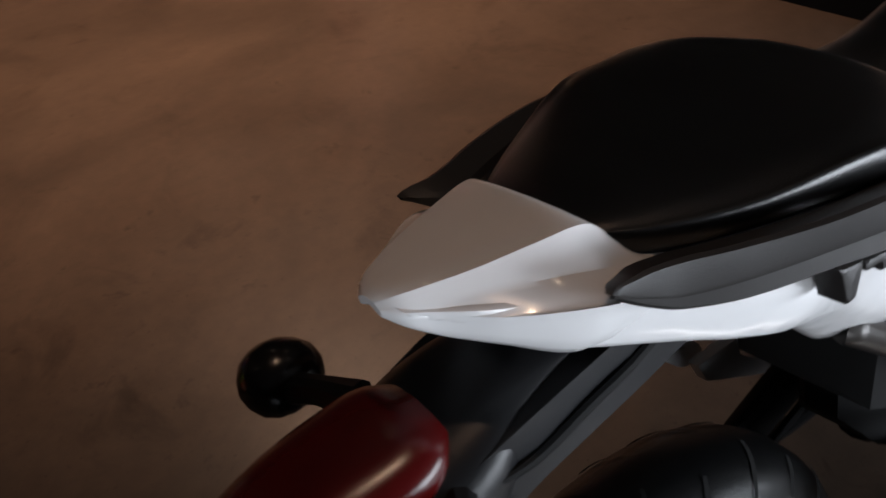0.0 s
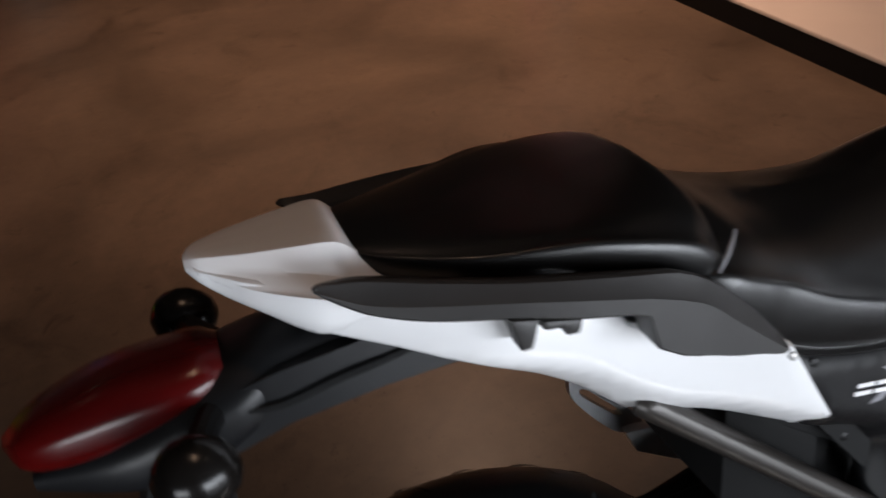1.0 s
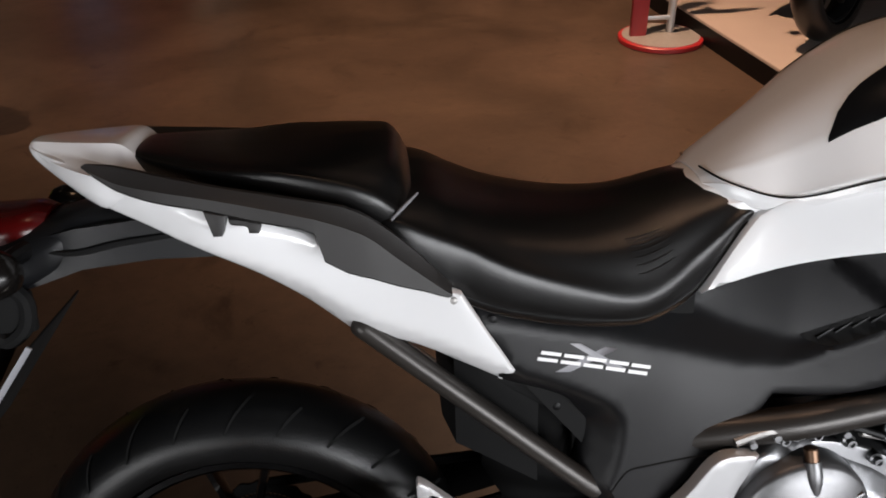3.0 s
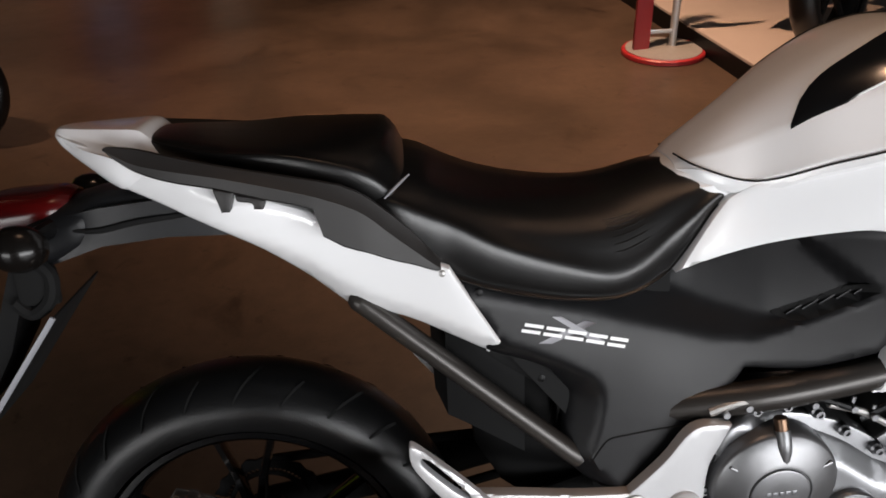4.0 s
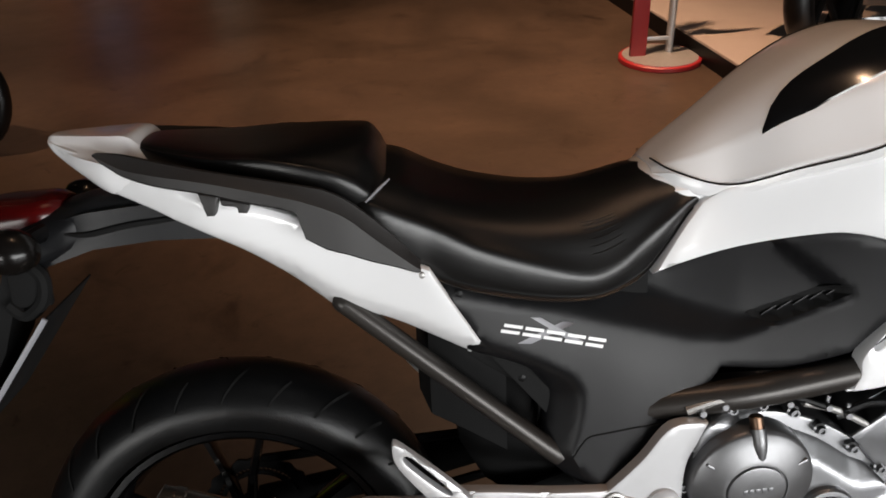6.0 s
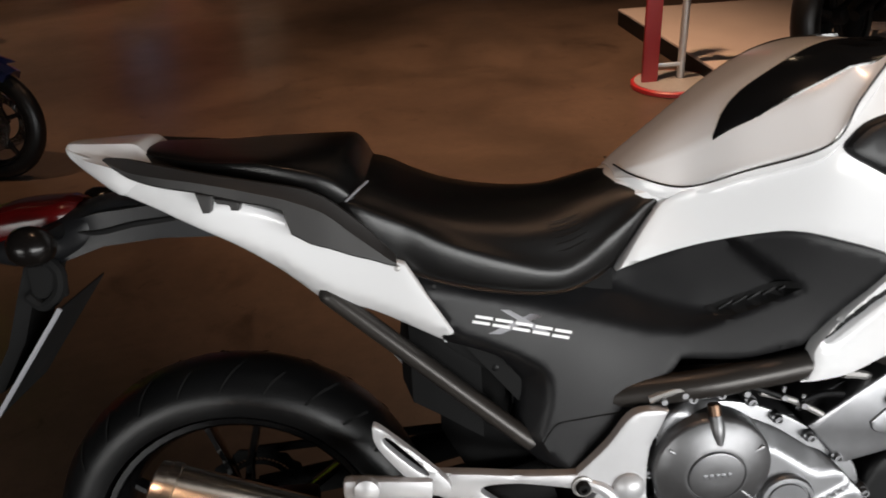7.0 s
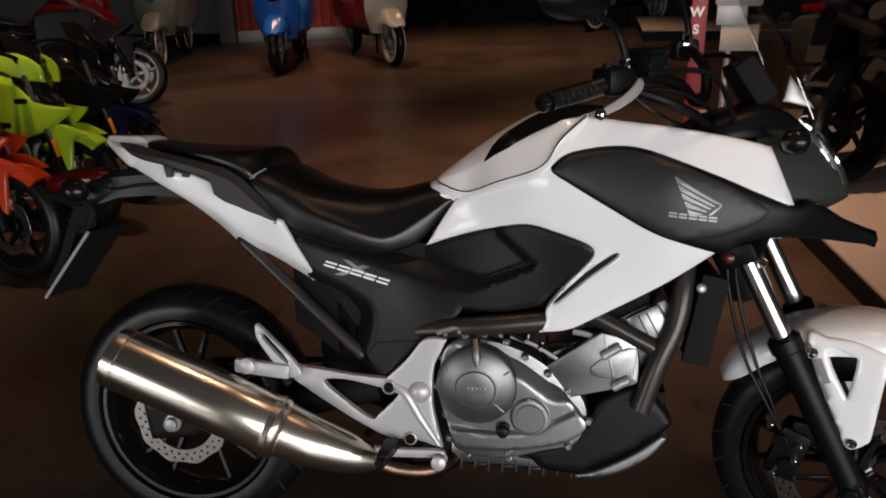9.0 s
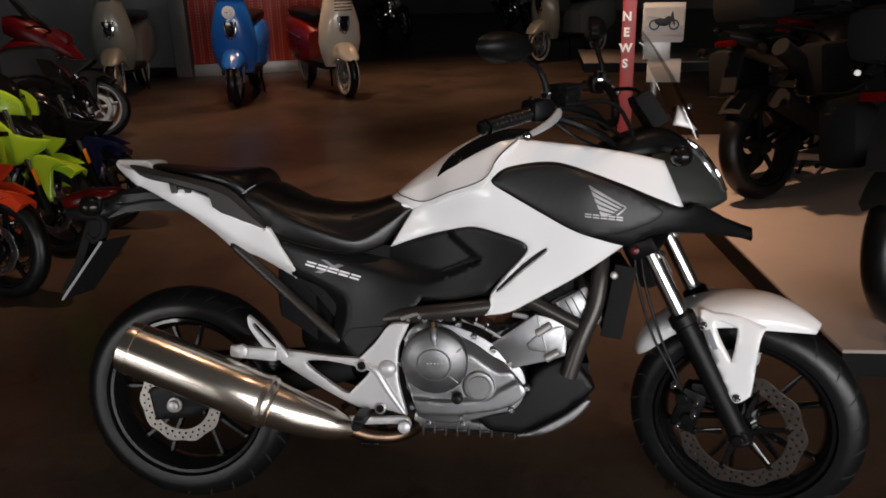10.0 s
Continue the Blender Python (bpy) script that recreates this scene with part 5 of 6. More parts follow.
for k, (a, b, c) in enumerate((((1.09, -.24, 1.135), (1.19, -.18, 1.12), (1.25, -.03, 1.03)), ((1.13, -.22, 1.16), (1.24, -.16, 1.15), (1.28, -.05, .98)), ((1.08, -.23, 1.14), (1.15, -.20, 1.08), (1.20, -.05, 1.02)), ((1.09, .24, 1.135), (1.22, .17, 1.14), (1.27, .03, 1.0)))):
    part("cable", turned(pipe([a, b, c], .0045 + .001 * (k % 2), 8)), BLACK, moto)
part("wiring_loom", turned(pipe([(1.10, -.22, 1.13), (1.16, -.19, 1.105), (1.21, -.12, 1.06), (1.24, -.05, .98)], .010, 8)), BLACK, moto)

# instrument, screen and headlight
part("instrument", join(box(0, 0, 0, .05, .17, .10, .015, Matrix.Translation((1.275, 0, 1.115)) @ Matrix.Rotation(radians(-35), 4, "Y")), box(0, 0, 0, .012, .14, .07, .004, Matrix.Translation((1.252, 0, 1.122)) @ Matrix.Rotation(radians(-35), 4, "Y"))), MATTBLACK, moto, "black digital instrument")


def cowl2_section(v):
    zt, w, zb = v
    return [(0, zt), (w * .55, zt - .004), (w * .88, zt - (zt - zb) * .22), (w, zt - (zt - zb) * .55), (w * .93, zb), (0, zb)]


part("front_cowl", body_loft([(1.27, 1.02, .165, .93), (1.31, 1.035, .150, .88), (1.36, 1.035, .128, .855), (1.41, 1.0, .105, .86), (1.45, .945, .085, .875), (1.468, .915, .075, .885)], cowl2_section, 26), COWLGREY, moto, "dark grey headlight cowl")
part("cockpit_cover", body_loft([(1.13, 1.02, .12, .98), (1.2, 1.055, .15, .99), (1.28, 1.075, .135, 1.0), (1.34, 1.06, .11, 1.0), (1.375, 1.035, .09, 1.0)], cowl2_section, 20), BLACK, moto, "black cockpit cover")
part("headlight", loft([[(x + .10 * abs(y) * 0 - .9 * y * y, y, z - d) for y in [(-1 + 2 * k / 14) * w for k in range(15)]] + [(x - .025 - .9 * y * y, y, z - .012 - d) for y in [(1 - 2 * k / 14) * w for k in range(15)]] for x, z, w, d in ((1.372, 1.040, .075, 0), (1.405, 1.012, .092, 0), (1.445, .955, .088, 0), (1.472, .912, .07, 0), (1.468, .893, .05, 0))]), LAMPGLASS, moto, "clear headlight lens")
pair("headlight_edge", pipe([(1.362, -.082, 1.038), (1.398, -.098, 1.008), (1.436, -.094, .955), (1.462, -.076, .912)], .0065, 10), CHROME, moto, "bright headlight rim")
scr = part("windscreen", loft([[(x - 2.0 * y * y, y, z - .3 * y * y) for y in [(-1 + 2 * k / 16) * w for k in range(17)]] + [(x - .002 - 2.0 * y * y, y, z - .0015 - .3 * y * y) for y in [(1 - 2 * k / 16) * w for k in range(17)]] for x, z, w in ((1.405, 1.045, .105), (1.375, 1.12, .120), (1.335, 1.20, .115), (1.285, 1.275, .092), (1.255, 1.312, .06))]), SCREEN, moto, "tinted windscreen")
for s in (-1, 1):
    part("screen_screw", lathe([(.008, 0), (.008, .004), (.003, .006)], (1.36, s * .105, 1.12), (1.9, s * .9, 1.3), 12), CHROME, scr)
part("screen_stay", shell([(1.325, 1.075), (1.325, 1.075), (1.335, 1.125), (1.335, 1.125), (1.385, 1.062), (1.385, 1.062)], -.098, .008, .003, .012), GREYMETAL, moto, "silver screen stay")
for s in (-1, 1):
    sg = part("turn_signal", pipe([(1.33, s * .135, .985), (1.335, s * .165, .992), (1.335, s * .185, .998)], [.014, .011, .012], 10), BLACK, moto)
    part("lens", lathe([(.005, -.026), (.018, -.019), (.025, -.004), (.024, .012), (.016, .022), (.003, .027)], (1.33, s * .200, 1.000), (2.3, s * .200, .962), 22), SMOKE, sg, "smoked turn signal lens")
part("reflector", lathe([(.010, 0), (.010, .004), (.004, .006)], (1.235, -.142, .763), (1.235, -1, .763), 16), REDLENS, moto)


# ---- things round the motorcycle ----
def stand_sign():
    base = thing("sign_stand", Matrix.Translation((1.65, 3.22, 0)), "red news sign and pole on a round grey base", "sign")
    part("base", lathe([(.205, 0.0), (.212, .004), (.212, .022), (.206, .028), (.196, .028)], (0, 0, 0), (0, 0, 1), 48), REDSIGN, base, "red rim")
    part("base_plate", lathe([(.194, .02), (.194, .031), (.10, .034), (.03, .040)], (0, 0, 0), (0, 0, 1), 48), GREYMETAL, base, "grey round base plate")
    part("pole", rod((.05, .02, .03), (.05, .02, 1.0), .020, .020, 18), GREYMETAL, base, "grey metal pole")
    panel = part("panel", box(-.120, .0, .83, .082, .03, 1.60, .004), REDSIGN, base, "red lettered panel")
    part("clamp", box(-.03, .01, .115, .16, .012, .022, .004), GREYMETAL, base)
    for i, ch in enumerate("NEWS"):
        cu = bpy.data.curves.new("letter", "FONT")
        cu.body, cu.size, cu.align_x, cu.align_y, cu.extrude = ch, .070, "CENTER", "CENTER", .001
        cu.offset = .0030
        tmp = bpy.data.objects.new("letter_tmp", cu)
        scene.collection.objects.link(tmp)
        me = bpy.data.meshes.new_from_object(tmp.evaluated_get(bpy.context.evaluated_depsgraph_get()))
        bpy.data.objects.remove(tmp)
        bm = bmesh.new()
        bm.from_mesh(me)
        bm.transform(Matrix.Translation((-.134, -.0165, 1.121 - .0922 * i)) @ Matrix.Rotation(radians(90), 4, "X"))
        part("letter", bm, PALESTICKER, panel, "pale capital letter")
    return base


sign = stand_sign()
holder = thing("leaflet_holder", Matrix.Translation((1.73, 3.195, 0)), "paper leaflets clipped beside the red sign", "leaflet")
part("sheet", box(.0, .0, 1.09, .245, .004, .22, .001), PAPER, holder, "printed sheet")
pic = part("picture", box(0, -.0035, 1.098, .225, .002, .150), PALEPRINT, holder, "printed picture of a vehicle")
part("print_ground", box(0, -.0052, 1.045, .225, .001, .045), GREYSTICKER, pic)
for px in (-.055, .06):
    part("print_disc", lathe([(.031, .0006), (.031, .0012), (.022, .0012), (.022, .0006)], (px, -.0056, 1.072), (px, -1, 1.072), 24, True), BLACK, pic)
part("print_body", shell([(-.045, 1.078), (-.055, 1.100), (-.030, 1.112), (.0, 1.108), (.022, 1.122), (.045, 1.118), (.058, 1.098), (.040, 1.085), (.018, 1.066), (-.015, 1.066)], -.0060, .001, .0003, .02), BLACK, pic)
part("print_tail", shell([(-.090, 1.118), (-.088, 1.124), (-.040, 1.116), (-.035, 1.106)], -.0062, .001, .0003, .02), GREYSTICKER, pic)
part("print_bar", shell([(.040, 1.118), (.046, 1.146), (.052, 1.146), (.066, 1.072), (.060, 1.070)], -.0062, .001, .0003, .02), BLACK, pic)
part("print_band", box(0, -.0035, .985, .225, .002, .030), GREYSTICKER, holder)
part("sheet", box(-.03, .01, .93, .16, .004, .12, .001), GREYMETAL, holder)
part("sheet", box(.02, .012, .80, .20, .004, .14, .001), PAPER, holder)
part("stalk", rod((-.03, .05, 1.0), (.0, .0, 1.0), .008), GREYMETAL, holder)


def scooter(paint, paint2, name_label, group="", band=None):
    """A retro scooter; x ahead, front wheel at x = 0.62."""
    s = thing("scooter", None, name_label, "scooter", group)
    fwc, rwc = (.62, 0, .225), (-.62, 0, .225)
    for c, nm in ((fwc, "front_wheel"), (rwc, "rear_wheel")):
        w = part(nm, rim_bm(c, .155, .085, .03, 28), GREYMETAL, s)
        part("tyre", tyre_bm(c, .225, .11, .15, 36), RUBBER, w, "black tyre with a pale sidewall")
        part("wall_band", lathe([(.162, -.052), (.190, -.057), (.190, .057), (.162, .052)], c, (c[0], 1, c[2]), 32, True), band or CREAM, w)
        part("hub", rod((c[0], -.06, c[2]), (c[0], .06, c[2]), .05, .05, 16), GREYMETAL, w)
        for i in range(8):
            part("spoke", spoke_bm(c, .045, .13, i * math.pi / 4, 0, .018, .013, .012), GREYMETAL, w)
    for sd in (-1, 1):
        part("fork_stay", rod((.62, sd * .085, .225), (.545, sd * .085, .52), .014), CHROME, s, "bright fork stay")

    def fender_sec(v):
        zt, w, zb = v
        return [(0, zt), (w * .6, zt - .01), (w * .95, zt - (zt - zb) * .4), (w, zb), (0, zb + .01)]
    part("front_mudguard", body_loft([(.42, .44, .10, .30), (.50, .52, .115, .34), (.58, .545, .115, .38), (.68, .51, .10, .40), (.77, .43, .07, .38), (.80, .40, .03, .38)], fender_sec, 16), paint, s, "rounded front mudguard")

    def shield_sec(v):
        w, zt, zb, th = v
        return None
    rings = []
    for z, w, x, d in ((.30, .15, .40, .10), (.42, .20, .43, .12), (.55, .225, .45, .13), (.70, .215, .46, .14), (.85, .18, .455, .15), (.97, .14, .44, .14), (1.02, .11, .43, .12)):
        ring = []
        for k in range(24):
            a = 2 * math.pi * k / 24
            cx = math.cos(a)
            ring.append((x + (d if cx > 0 else .05) * cx * (1 - .0), w * math.sin(a), z))
        rings.append(ring)
    part("leg_shield", loft(rings), paint, s, "broad painted leg shield")
    part("shield_crest", box(0, 0, 0, .02, .10, .15, .01, Matrix.Translation((.602, 0, .73)) @ Matrix.Rotation(radians(4), 4, "Y")), GLOSSBLACK, s, "dark grille on the shield")
    part("crest_trim", join(pipe([(.60, -.06, .80), (.612, -.045, .70), (.605, 0, .63), (.612, .045, .70), (.60, .06, .80)], .008, 8)), CHROME, s)
    part("headset", body_loft([(.30, 1.06, .06, 1.0), (.38, 1.12, .12, .99), (.46, 1.13, .13, 1.0), (.53, 1.11, .10, 1.01), (.56, 1.09, .04, 1.04)], fender_sec, 14), paint, s)
    part("headlight", lathe([(.075, -.02), (.085, 0), (.08, .02), (.05, .035), (.01, .04)], (.54, 0, 1.065), (1.5, 0, 1.02), 24), LAMPGLASS, s, "round headlight")
    part("handlebar", pipe([(.32, -.34, 1.10), (.40, -.15, 1.08), (.42, 0, 1.07), (.40, .15, 1.08), (.32, .34, 1.10)], .014, 10), GLOSSBLACK, s)
    part("floorboard", box(.12, 0, .30, .55, .34, .07, .02), BLACK, s)

    def rear_sec(v):
        zt, w, zb = v
        return [(0, zt), (w * .7, zt - .01), (w * .97, zt - (zt - zb) * .25), (w, zt - (zt - zb) * .55), (w * .85, zb), (0, zb)]
    part("rear_body", body_loft([(-.98, .66, .06, .52), (-.90, .72, .14, .42), (-.70, .76, .19, .34), (-.45, .75, .20, .30), (-.22, .70, .18, .28), (-.10, .62, .15, .28)], rear_sec, 22), paint2, s, "rounded rear body")
    part("seat", body_loft([(-.86, .80, .09, .745), (-.75, .85, .14, .75), (-.5, .85, .15, .745), (-.25, .83, .13, .735), (-.12, .79, .07, .72)], rear_sec, 20), SEAT, s, "black seat")
    part("trim", pipe([(-.9, -.16, .60), (-.6, -.212, .60), (-.25, -.195, .55)], .008, 8), CHROME, s)
    for sd in (-1, 1):
        part("stand_leg", rod((-.2, sd * .12, .28), (-.25, sd * .14, .0), .012), BLACK, s)
    return s


def at(x, y, yaw, z=0.0, lean=0.0):
    return Matrix.Translation((x, y, z)) @ Matrix.Rotation(radians(yaw), 4, "Z") @ Matrix.Rotation(radians(lean), 4, "X")


def place(s, fx, fy, yaw, lean=0.0, fwx=.62, size=1.0):
    """Put the front wheel's contact at (fx, fy), heading yaw."""
    c, n = math.cos(radians(yaw)), math.sin(radians(yaw))
    s.matrix_world = at(fx - fwx * size * c, fy - fwx * size * n, yaw, 0, lean) @ Matrix.Diagonal((size, size, size, 1))
    return s


blue = place(scooter(BLUE, BLUE, "blue retro scooter with a round number badge", "retro scooters", RUBBER), -2.30, 6.75, -80, 0, .62, 1.12)
bd = part("badge", lathe([(.062, 0), (.062, .004), (.05, .006)], (.598, 0, .885), (1.6, 0, .93), 28), PALESTICKER, blue, "round white number badge")
cu = bpy.data.curves.new("digits", "FONT")
cu.body, cu.size, cu.align_x, cu.align_y, cu.extrude = "45", .075, "CENTER", "CENTER", .001
tmp = bpy.data.objects.new("digits_tmp", cu)
scene.collection.objects.link(tmp)
me = bpy.data.meshes.new_from_object(tmp.evaluated_get(bpy.context.evaluated_depsgraph_get()))
bpy.data.objects.remove(tmp)
bm = bmesh.new()
bm.from_mesh(me)
bm.transform(Matrix.Translation((.6055, 0, .885)) @ Matrix.Rotation(radians(90), 4, "Z") @ Matrix.Rotation(radians(90), 4, "X"))
part("digits", bm, GLOSSBLACK, bd)
redw = place(scooter(CREAM, DARKRED, "cream and dark red retro scooter", "retro scooters"), -1.17, 7.3, -56, 0, .62, 1.12)
part("rack", join(*[pipe([(.61, -.09, .86 + .03 * k), (.64, 0, .86 + .03 * k), (.61, .09, .86 + .03 * k)], .006, 8) for k in range(4)]), CHROME, redw, "chromed front rack")
sage = place(scooter(SAGE, SAGE, "sage grey retro scooter", "retro scooters"), -3.86, 7.08, -76, 0, .62, 1.12)
beige = place(scooter(SAGE, SAGE, "pale grey retro scooter by the far platform", "retro scooters"), .98, 10.25, -130, 0, .62, 1.12)

GREYPANEL = material("grey_partition_paint", (0.14, 0.14, 0.145), 0.6, vary=0.10, scale=4)
part_wall = thing("wall_partition", None, "grey painted partition wall with a square pillar", "wall", kind="structure")
part("wall_face", box(-6.1, 9.35, 1.6, 4.4, .12, 3.2, .004), GREYPANEL, part_wall)
part("pillar", box(-3.93, 9.25, 1.6, .22, .22, 3.2, .006), GREYMETAL, part_wall)
part("skirting", box(-6.1, 9.28, .06, 4.4, .02, .12, .003), BLACK, part_wall)

# red dotted display panel with a grey foot, behind the blue scooter
pan = thing("display_panel", None, "red dotted display partition on a grey skirting", "partition")
for k, (x0, y0, x1, y1) in enumerate(((-3.80, 9.22, -2.05, 9.80),)):
    ln = math.hypot(x1 - x0, y1 - y0)
    rot = Matrix.Translation((x0, y0, 0)) @ Matrix.Rotation(math.atan2(y1 - y0, x1 - x0), 4, "Z")
    part("panel_face", box(ln / 2, 0, 1.36, ln, .06, 2.40, .004, rot), DOTWALL, pan, "red panel with pale dots")
    part("skirting", box(ln / 2, 0, .08, ln + .02, .08, .16, .004, rot), GREYMETAL, pan, "grey skirting")


def bike(name, label, body, frame_col, rimcol, naked=True, group="", guard=None, disc=None, rear=None, nose=None, lower=None):
    """A parked street motorcycle, x ahead, front wheel at x = 0.70."""
    s = thing(name, None, label, "motorcycle", group)
    F, R = (.70, 0, .30), (-.70, 0, .31)
    for c, Rr, w, nm in ((F, .30, .12, "front_wheel"), (R, .31, .16, "rear_wheel")):
        wh = part(nm, rim_bm(c, .218, w * .8, .022, 32), rimcol, s)
        part("tyre", tyre_bm(c, Rr, w, .214, 40), RUBBER, wh)
        part("hub", rod((c[0], -.06, c[2]), (c[0], .06, c[2]), .04, .04, 14), rimcol, wh)
        for i in range(5):
            part("spoke", spoke_bm(c, .035, .205, i * 2 * math.pi / 5 + .3, 0, .034, .022, .014), rimcol, wh)
        for sd in ((-1, 1) if nm == "front_wheel" else (1,)):
            # A matt black rear disc is oversized to darken the unlit wheel opening.
            part("brake_disc", disc_bm(c[0], c[2], sd * .075, .10 if nm == "front_wheel" else .05, .150 if nm == "front_wheel" else (.165 if disc == MATTBLACK else .11), 8, 1), disc or DISC, wh)
    lg = lambda z, y: (.70 - .45 * (z - .30), y, z)
    for sd in (-1, 1):
        f = part("fork_leg", rod(lg(.56, sd * .1), lg(.28, sd * .1), .028, .026, 14), BLACK, s)
        part("fork_tube", rod(lg(.95, sd * .1), lg(.55, sd * .1), .020, .020, 14), FORKCHROME, f, "bright fork tube")
        part("caliper", box(.63, sd * .10, .37, .06, .04, .11, .012), GLOSSBLACK, f)
    rings = []
    for i in range(15):
        a = radians(55 + 80 * i / 14)
        w, r = .07, .325
        rings.append([(F[0] + rr * math.cos(a), y, F[2] + rr * math.sin(a)) for y, rr in ((-w, r - .05), (-w * .8, r), (0, r + .012), (w * .8, r), (w, r - .05), (0, r + .002))])
    part("front_mudguard", loft(rings), guard or body, s, "painted front mudguard")
    if not naked:
        pair("fork_guard", shell([(.53, .655), (.53, .655), (.68, .668), (.86, .615), (.86, .615), (.74, .585), (.725, .50), (.715, .37), (.715, .37), (.66, .40), (.60, .50)], lambda x, z: -.098 + .10 * max(0.0, x - .68), .012, .006, .02), guard or body, s, "painted guard beside the fork")

    def sec(v):
        zt, w, zb = v
        return [(0, zt), (w * .6, zt - .012), (w * .95, zt - (zt - zb) * .35), (w, zt - (zt - zb) * .6), (w * .75, zb), (0, zb)]
    part("tank", body_loft([(-.18, .84, .09, .76), (-.10, .92, .14, .76), (.05, 1.0, .18, .76), (.22, 1.02, .185, .78), (.34, .98, .15, .80), (.40, .92, .08, .84)], sec, 20), body, s, "painted fuel tank")
    part("seat", body_loft([(-.78, .93, .07, .885), (-.62, .94, .13, .87), (-.46, .88, .14, .80), (-.28, .83, .12, .76), (-.15, .84, .09, .77)], sec, 18), SEAT, s)
    part("tail", body_loft([(-.98, .97, .04, .92), (-.85, .95, .10, .86), (-.65, .90, .13, .80), (-.45, .82, .13, .74)], sec, 14), body, s)
    eng = part("engine", box(.08, 0, .45, .46, .30, .30, .04), frame_col, s, "finned engine")
    part("cylinder", box(.20, 0, .64, .20, .26, .20, .03), frame_col, eng)
    part("engine_cover", lathe([(.10, 0), (.10, .03), (.06, .05)], (.0, -.15, .45), (0, -1, .45), 24), frame_col, eng)
    for k in range(6):
        part("fin", box(.20, 0, .56 + .03 * k, .24, .29, .008, .002), frame_col, eng)
    part("exhaust", pipe([(.34, -.10, .58), (.42, -.12, .40), (.25, -.14, .22), (-.10, -.17, .26), (-.30, -.19, .33)], [.022, .022, .024, .026, .03], 14), STEEL, s)
    part("silencer", pipe([(-.28, -.19, .32), (-.40, -.20, .38), (-.60, -.21, .48), (-.82, -.215, .59)], [.035, .055, .060, .056], 16, 6, 1.25), rear or STEEL, s, "upswept silencer")
    part("rear_mudguard", loft([[(R[0] + rr * math.cos(a), y, R[2] + rr * math.sin(a)) for y, rr in ((-.085, .27), (-.075, .335), (0, .345), (.075, .335), (.085, .27), (0, .338))] for a in [radians(20 + 11 * k) for k in range(12)]]), MATTBLACK, s)
    part("plate_bracket", loft([[(x, -w, z), (x, w, z), (x + .02, w, z), (x + .02, -w, z)] for x, w, z in ((-.86, .04, .88), (-.93, .05, .76), (-.97, .05, .64))]), MATTBLACK, s)
    for sd in (-1, 1):
        part("frame_tube", pipe([(.42, sd * .06, .90), (.15, sd * .15, .70), (-.22, sd * .14, .50)], .025, 10), frame_col, s)
        part("subframe_tube", pipe([(-.2, sd * .10, .72), (-.6, sd * .1, .84)], .014), frame_col, s)
        part("swingarm", pipe([(-.70, sd * .10, .31), (-.20, sd * .11, .45)], .024), MATTBLACK, s)
    part("handlebar", pipe([(.26, -.38, 1.06), (.34, -.22, 1.08), (.40, 0, 1.02), (.34, .22, 1.08), (.26, .38, 1.06)], .012, 10), BLACK, s)
    for sd in (-1, 1):
        part("turn_signal", box(.44, sd * .17, .80, .05, .06, .035, .012), SMOKE, s)
        if not naked:
            continue
        mir = part("mirror_stem", pipe([(.33, sd * .24, 1.08), (.31, sd * .30, 1.24)], .006), BLACK, s)
        part("mirror", lathe([(.05, 0), (.06, .01), (.045, .03), (.01, .04)], (.29, sd * .32, 1.27), (1.3, sd * .32, 1.27), 18), BLACK, mir)
    part("headlight", lathe([(.04, -.10), (.085, -.05), (.09, 0), (.085, .012), (.05, .025), (.01, .03)], (.58 if naked else .44, 0, .90), (1.5, 0, .86), 24), LAMPGLASS if naked else GLOSSBLACK, s, "round headlight")
    if not naked:
        fy = surface([(.0, .85, -.22), (.3, .9, -.19), (.52, .78, -.11), (-.1, .5, -.2), (.25, .45, -.2), (.4, .62, -.17), (.72, .76, -.07)])
        pair("side_fairing", shell([(-.08, .86), (.15, .91), (.36, .90), (.48, .80), (.60, .775), (.725, .772), (.725, .772), (.71, .74), (.62, .675), (.52, .61), (.34, .55), (.34, .55), (.24, .36), (-.09, .30), (-.25, .42), (-.11, .60)], fy, .012, .012, .025), lower or body, s, "painted side fairing")
        pair("nose_panel", shell([(.10, 1.03), (.25, 1.075), (.38, 1.075), (.50, 1.01), (.525, .915), (.525, .915), (.36, .925), (.20, .96)], lambda x, z: fy(x, z) + .045, .012, .012, .03), body, s, "painted nose panel")
        part("nose", body_loft([(.22, 1.05, .14, .84), (.36, 1.02, .13, .80), (.47, .93, .10, .77), (.56, .82, .04, .77)], sec, 12), nose or GLOSSBLACK, s, "nose with a dark headlight")
        pair("headlight", shell([(.36, .895), (.36, .895), (.47, .885), (.60, .80), (.60, .80), (.50, .80), (.39, .835)], lambda x, z: -.125 + .55 * max(0.0, x - .36), .012, .006, .02), LAMPDARK, s, "dark glass headlight")
        part("windscreen", loft([[(x - 2 * y * y, y, z) for y in [(-1 + 2 * k / 10) * w for k in range(11)]] + [(x - .005 - 2 * y * y, y, z) for y in [(1 - 2 * k / 10) * w for k in range(11)]] for x, z, w in ((.42, 1.02, .13), (.32, 1.13, .12), (.22, 1.20, .07))]), GLOSSBLACK, s)
    part("side_stand", rod((-.05, .12, .25), (-.02, .26, .0), .012), BLACK, s)
    return s


# the row of sport motorcycles behind the tail
green = place(bike("motorcycle", "lime green sport motorcycle with orange fork reflectors", LIME, GLOSSBLACK, GLOSSBLACK, False, "row of motorcycles", None, FORKCHROME), -1.58, 1.99, -10, -9, .70, .82)
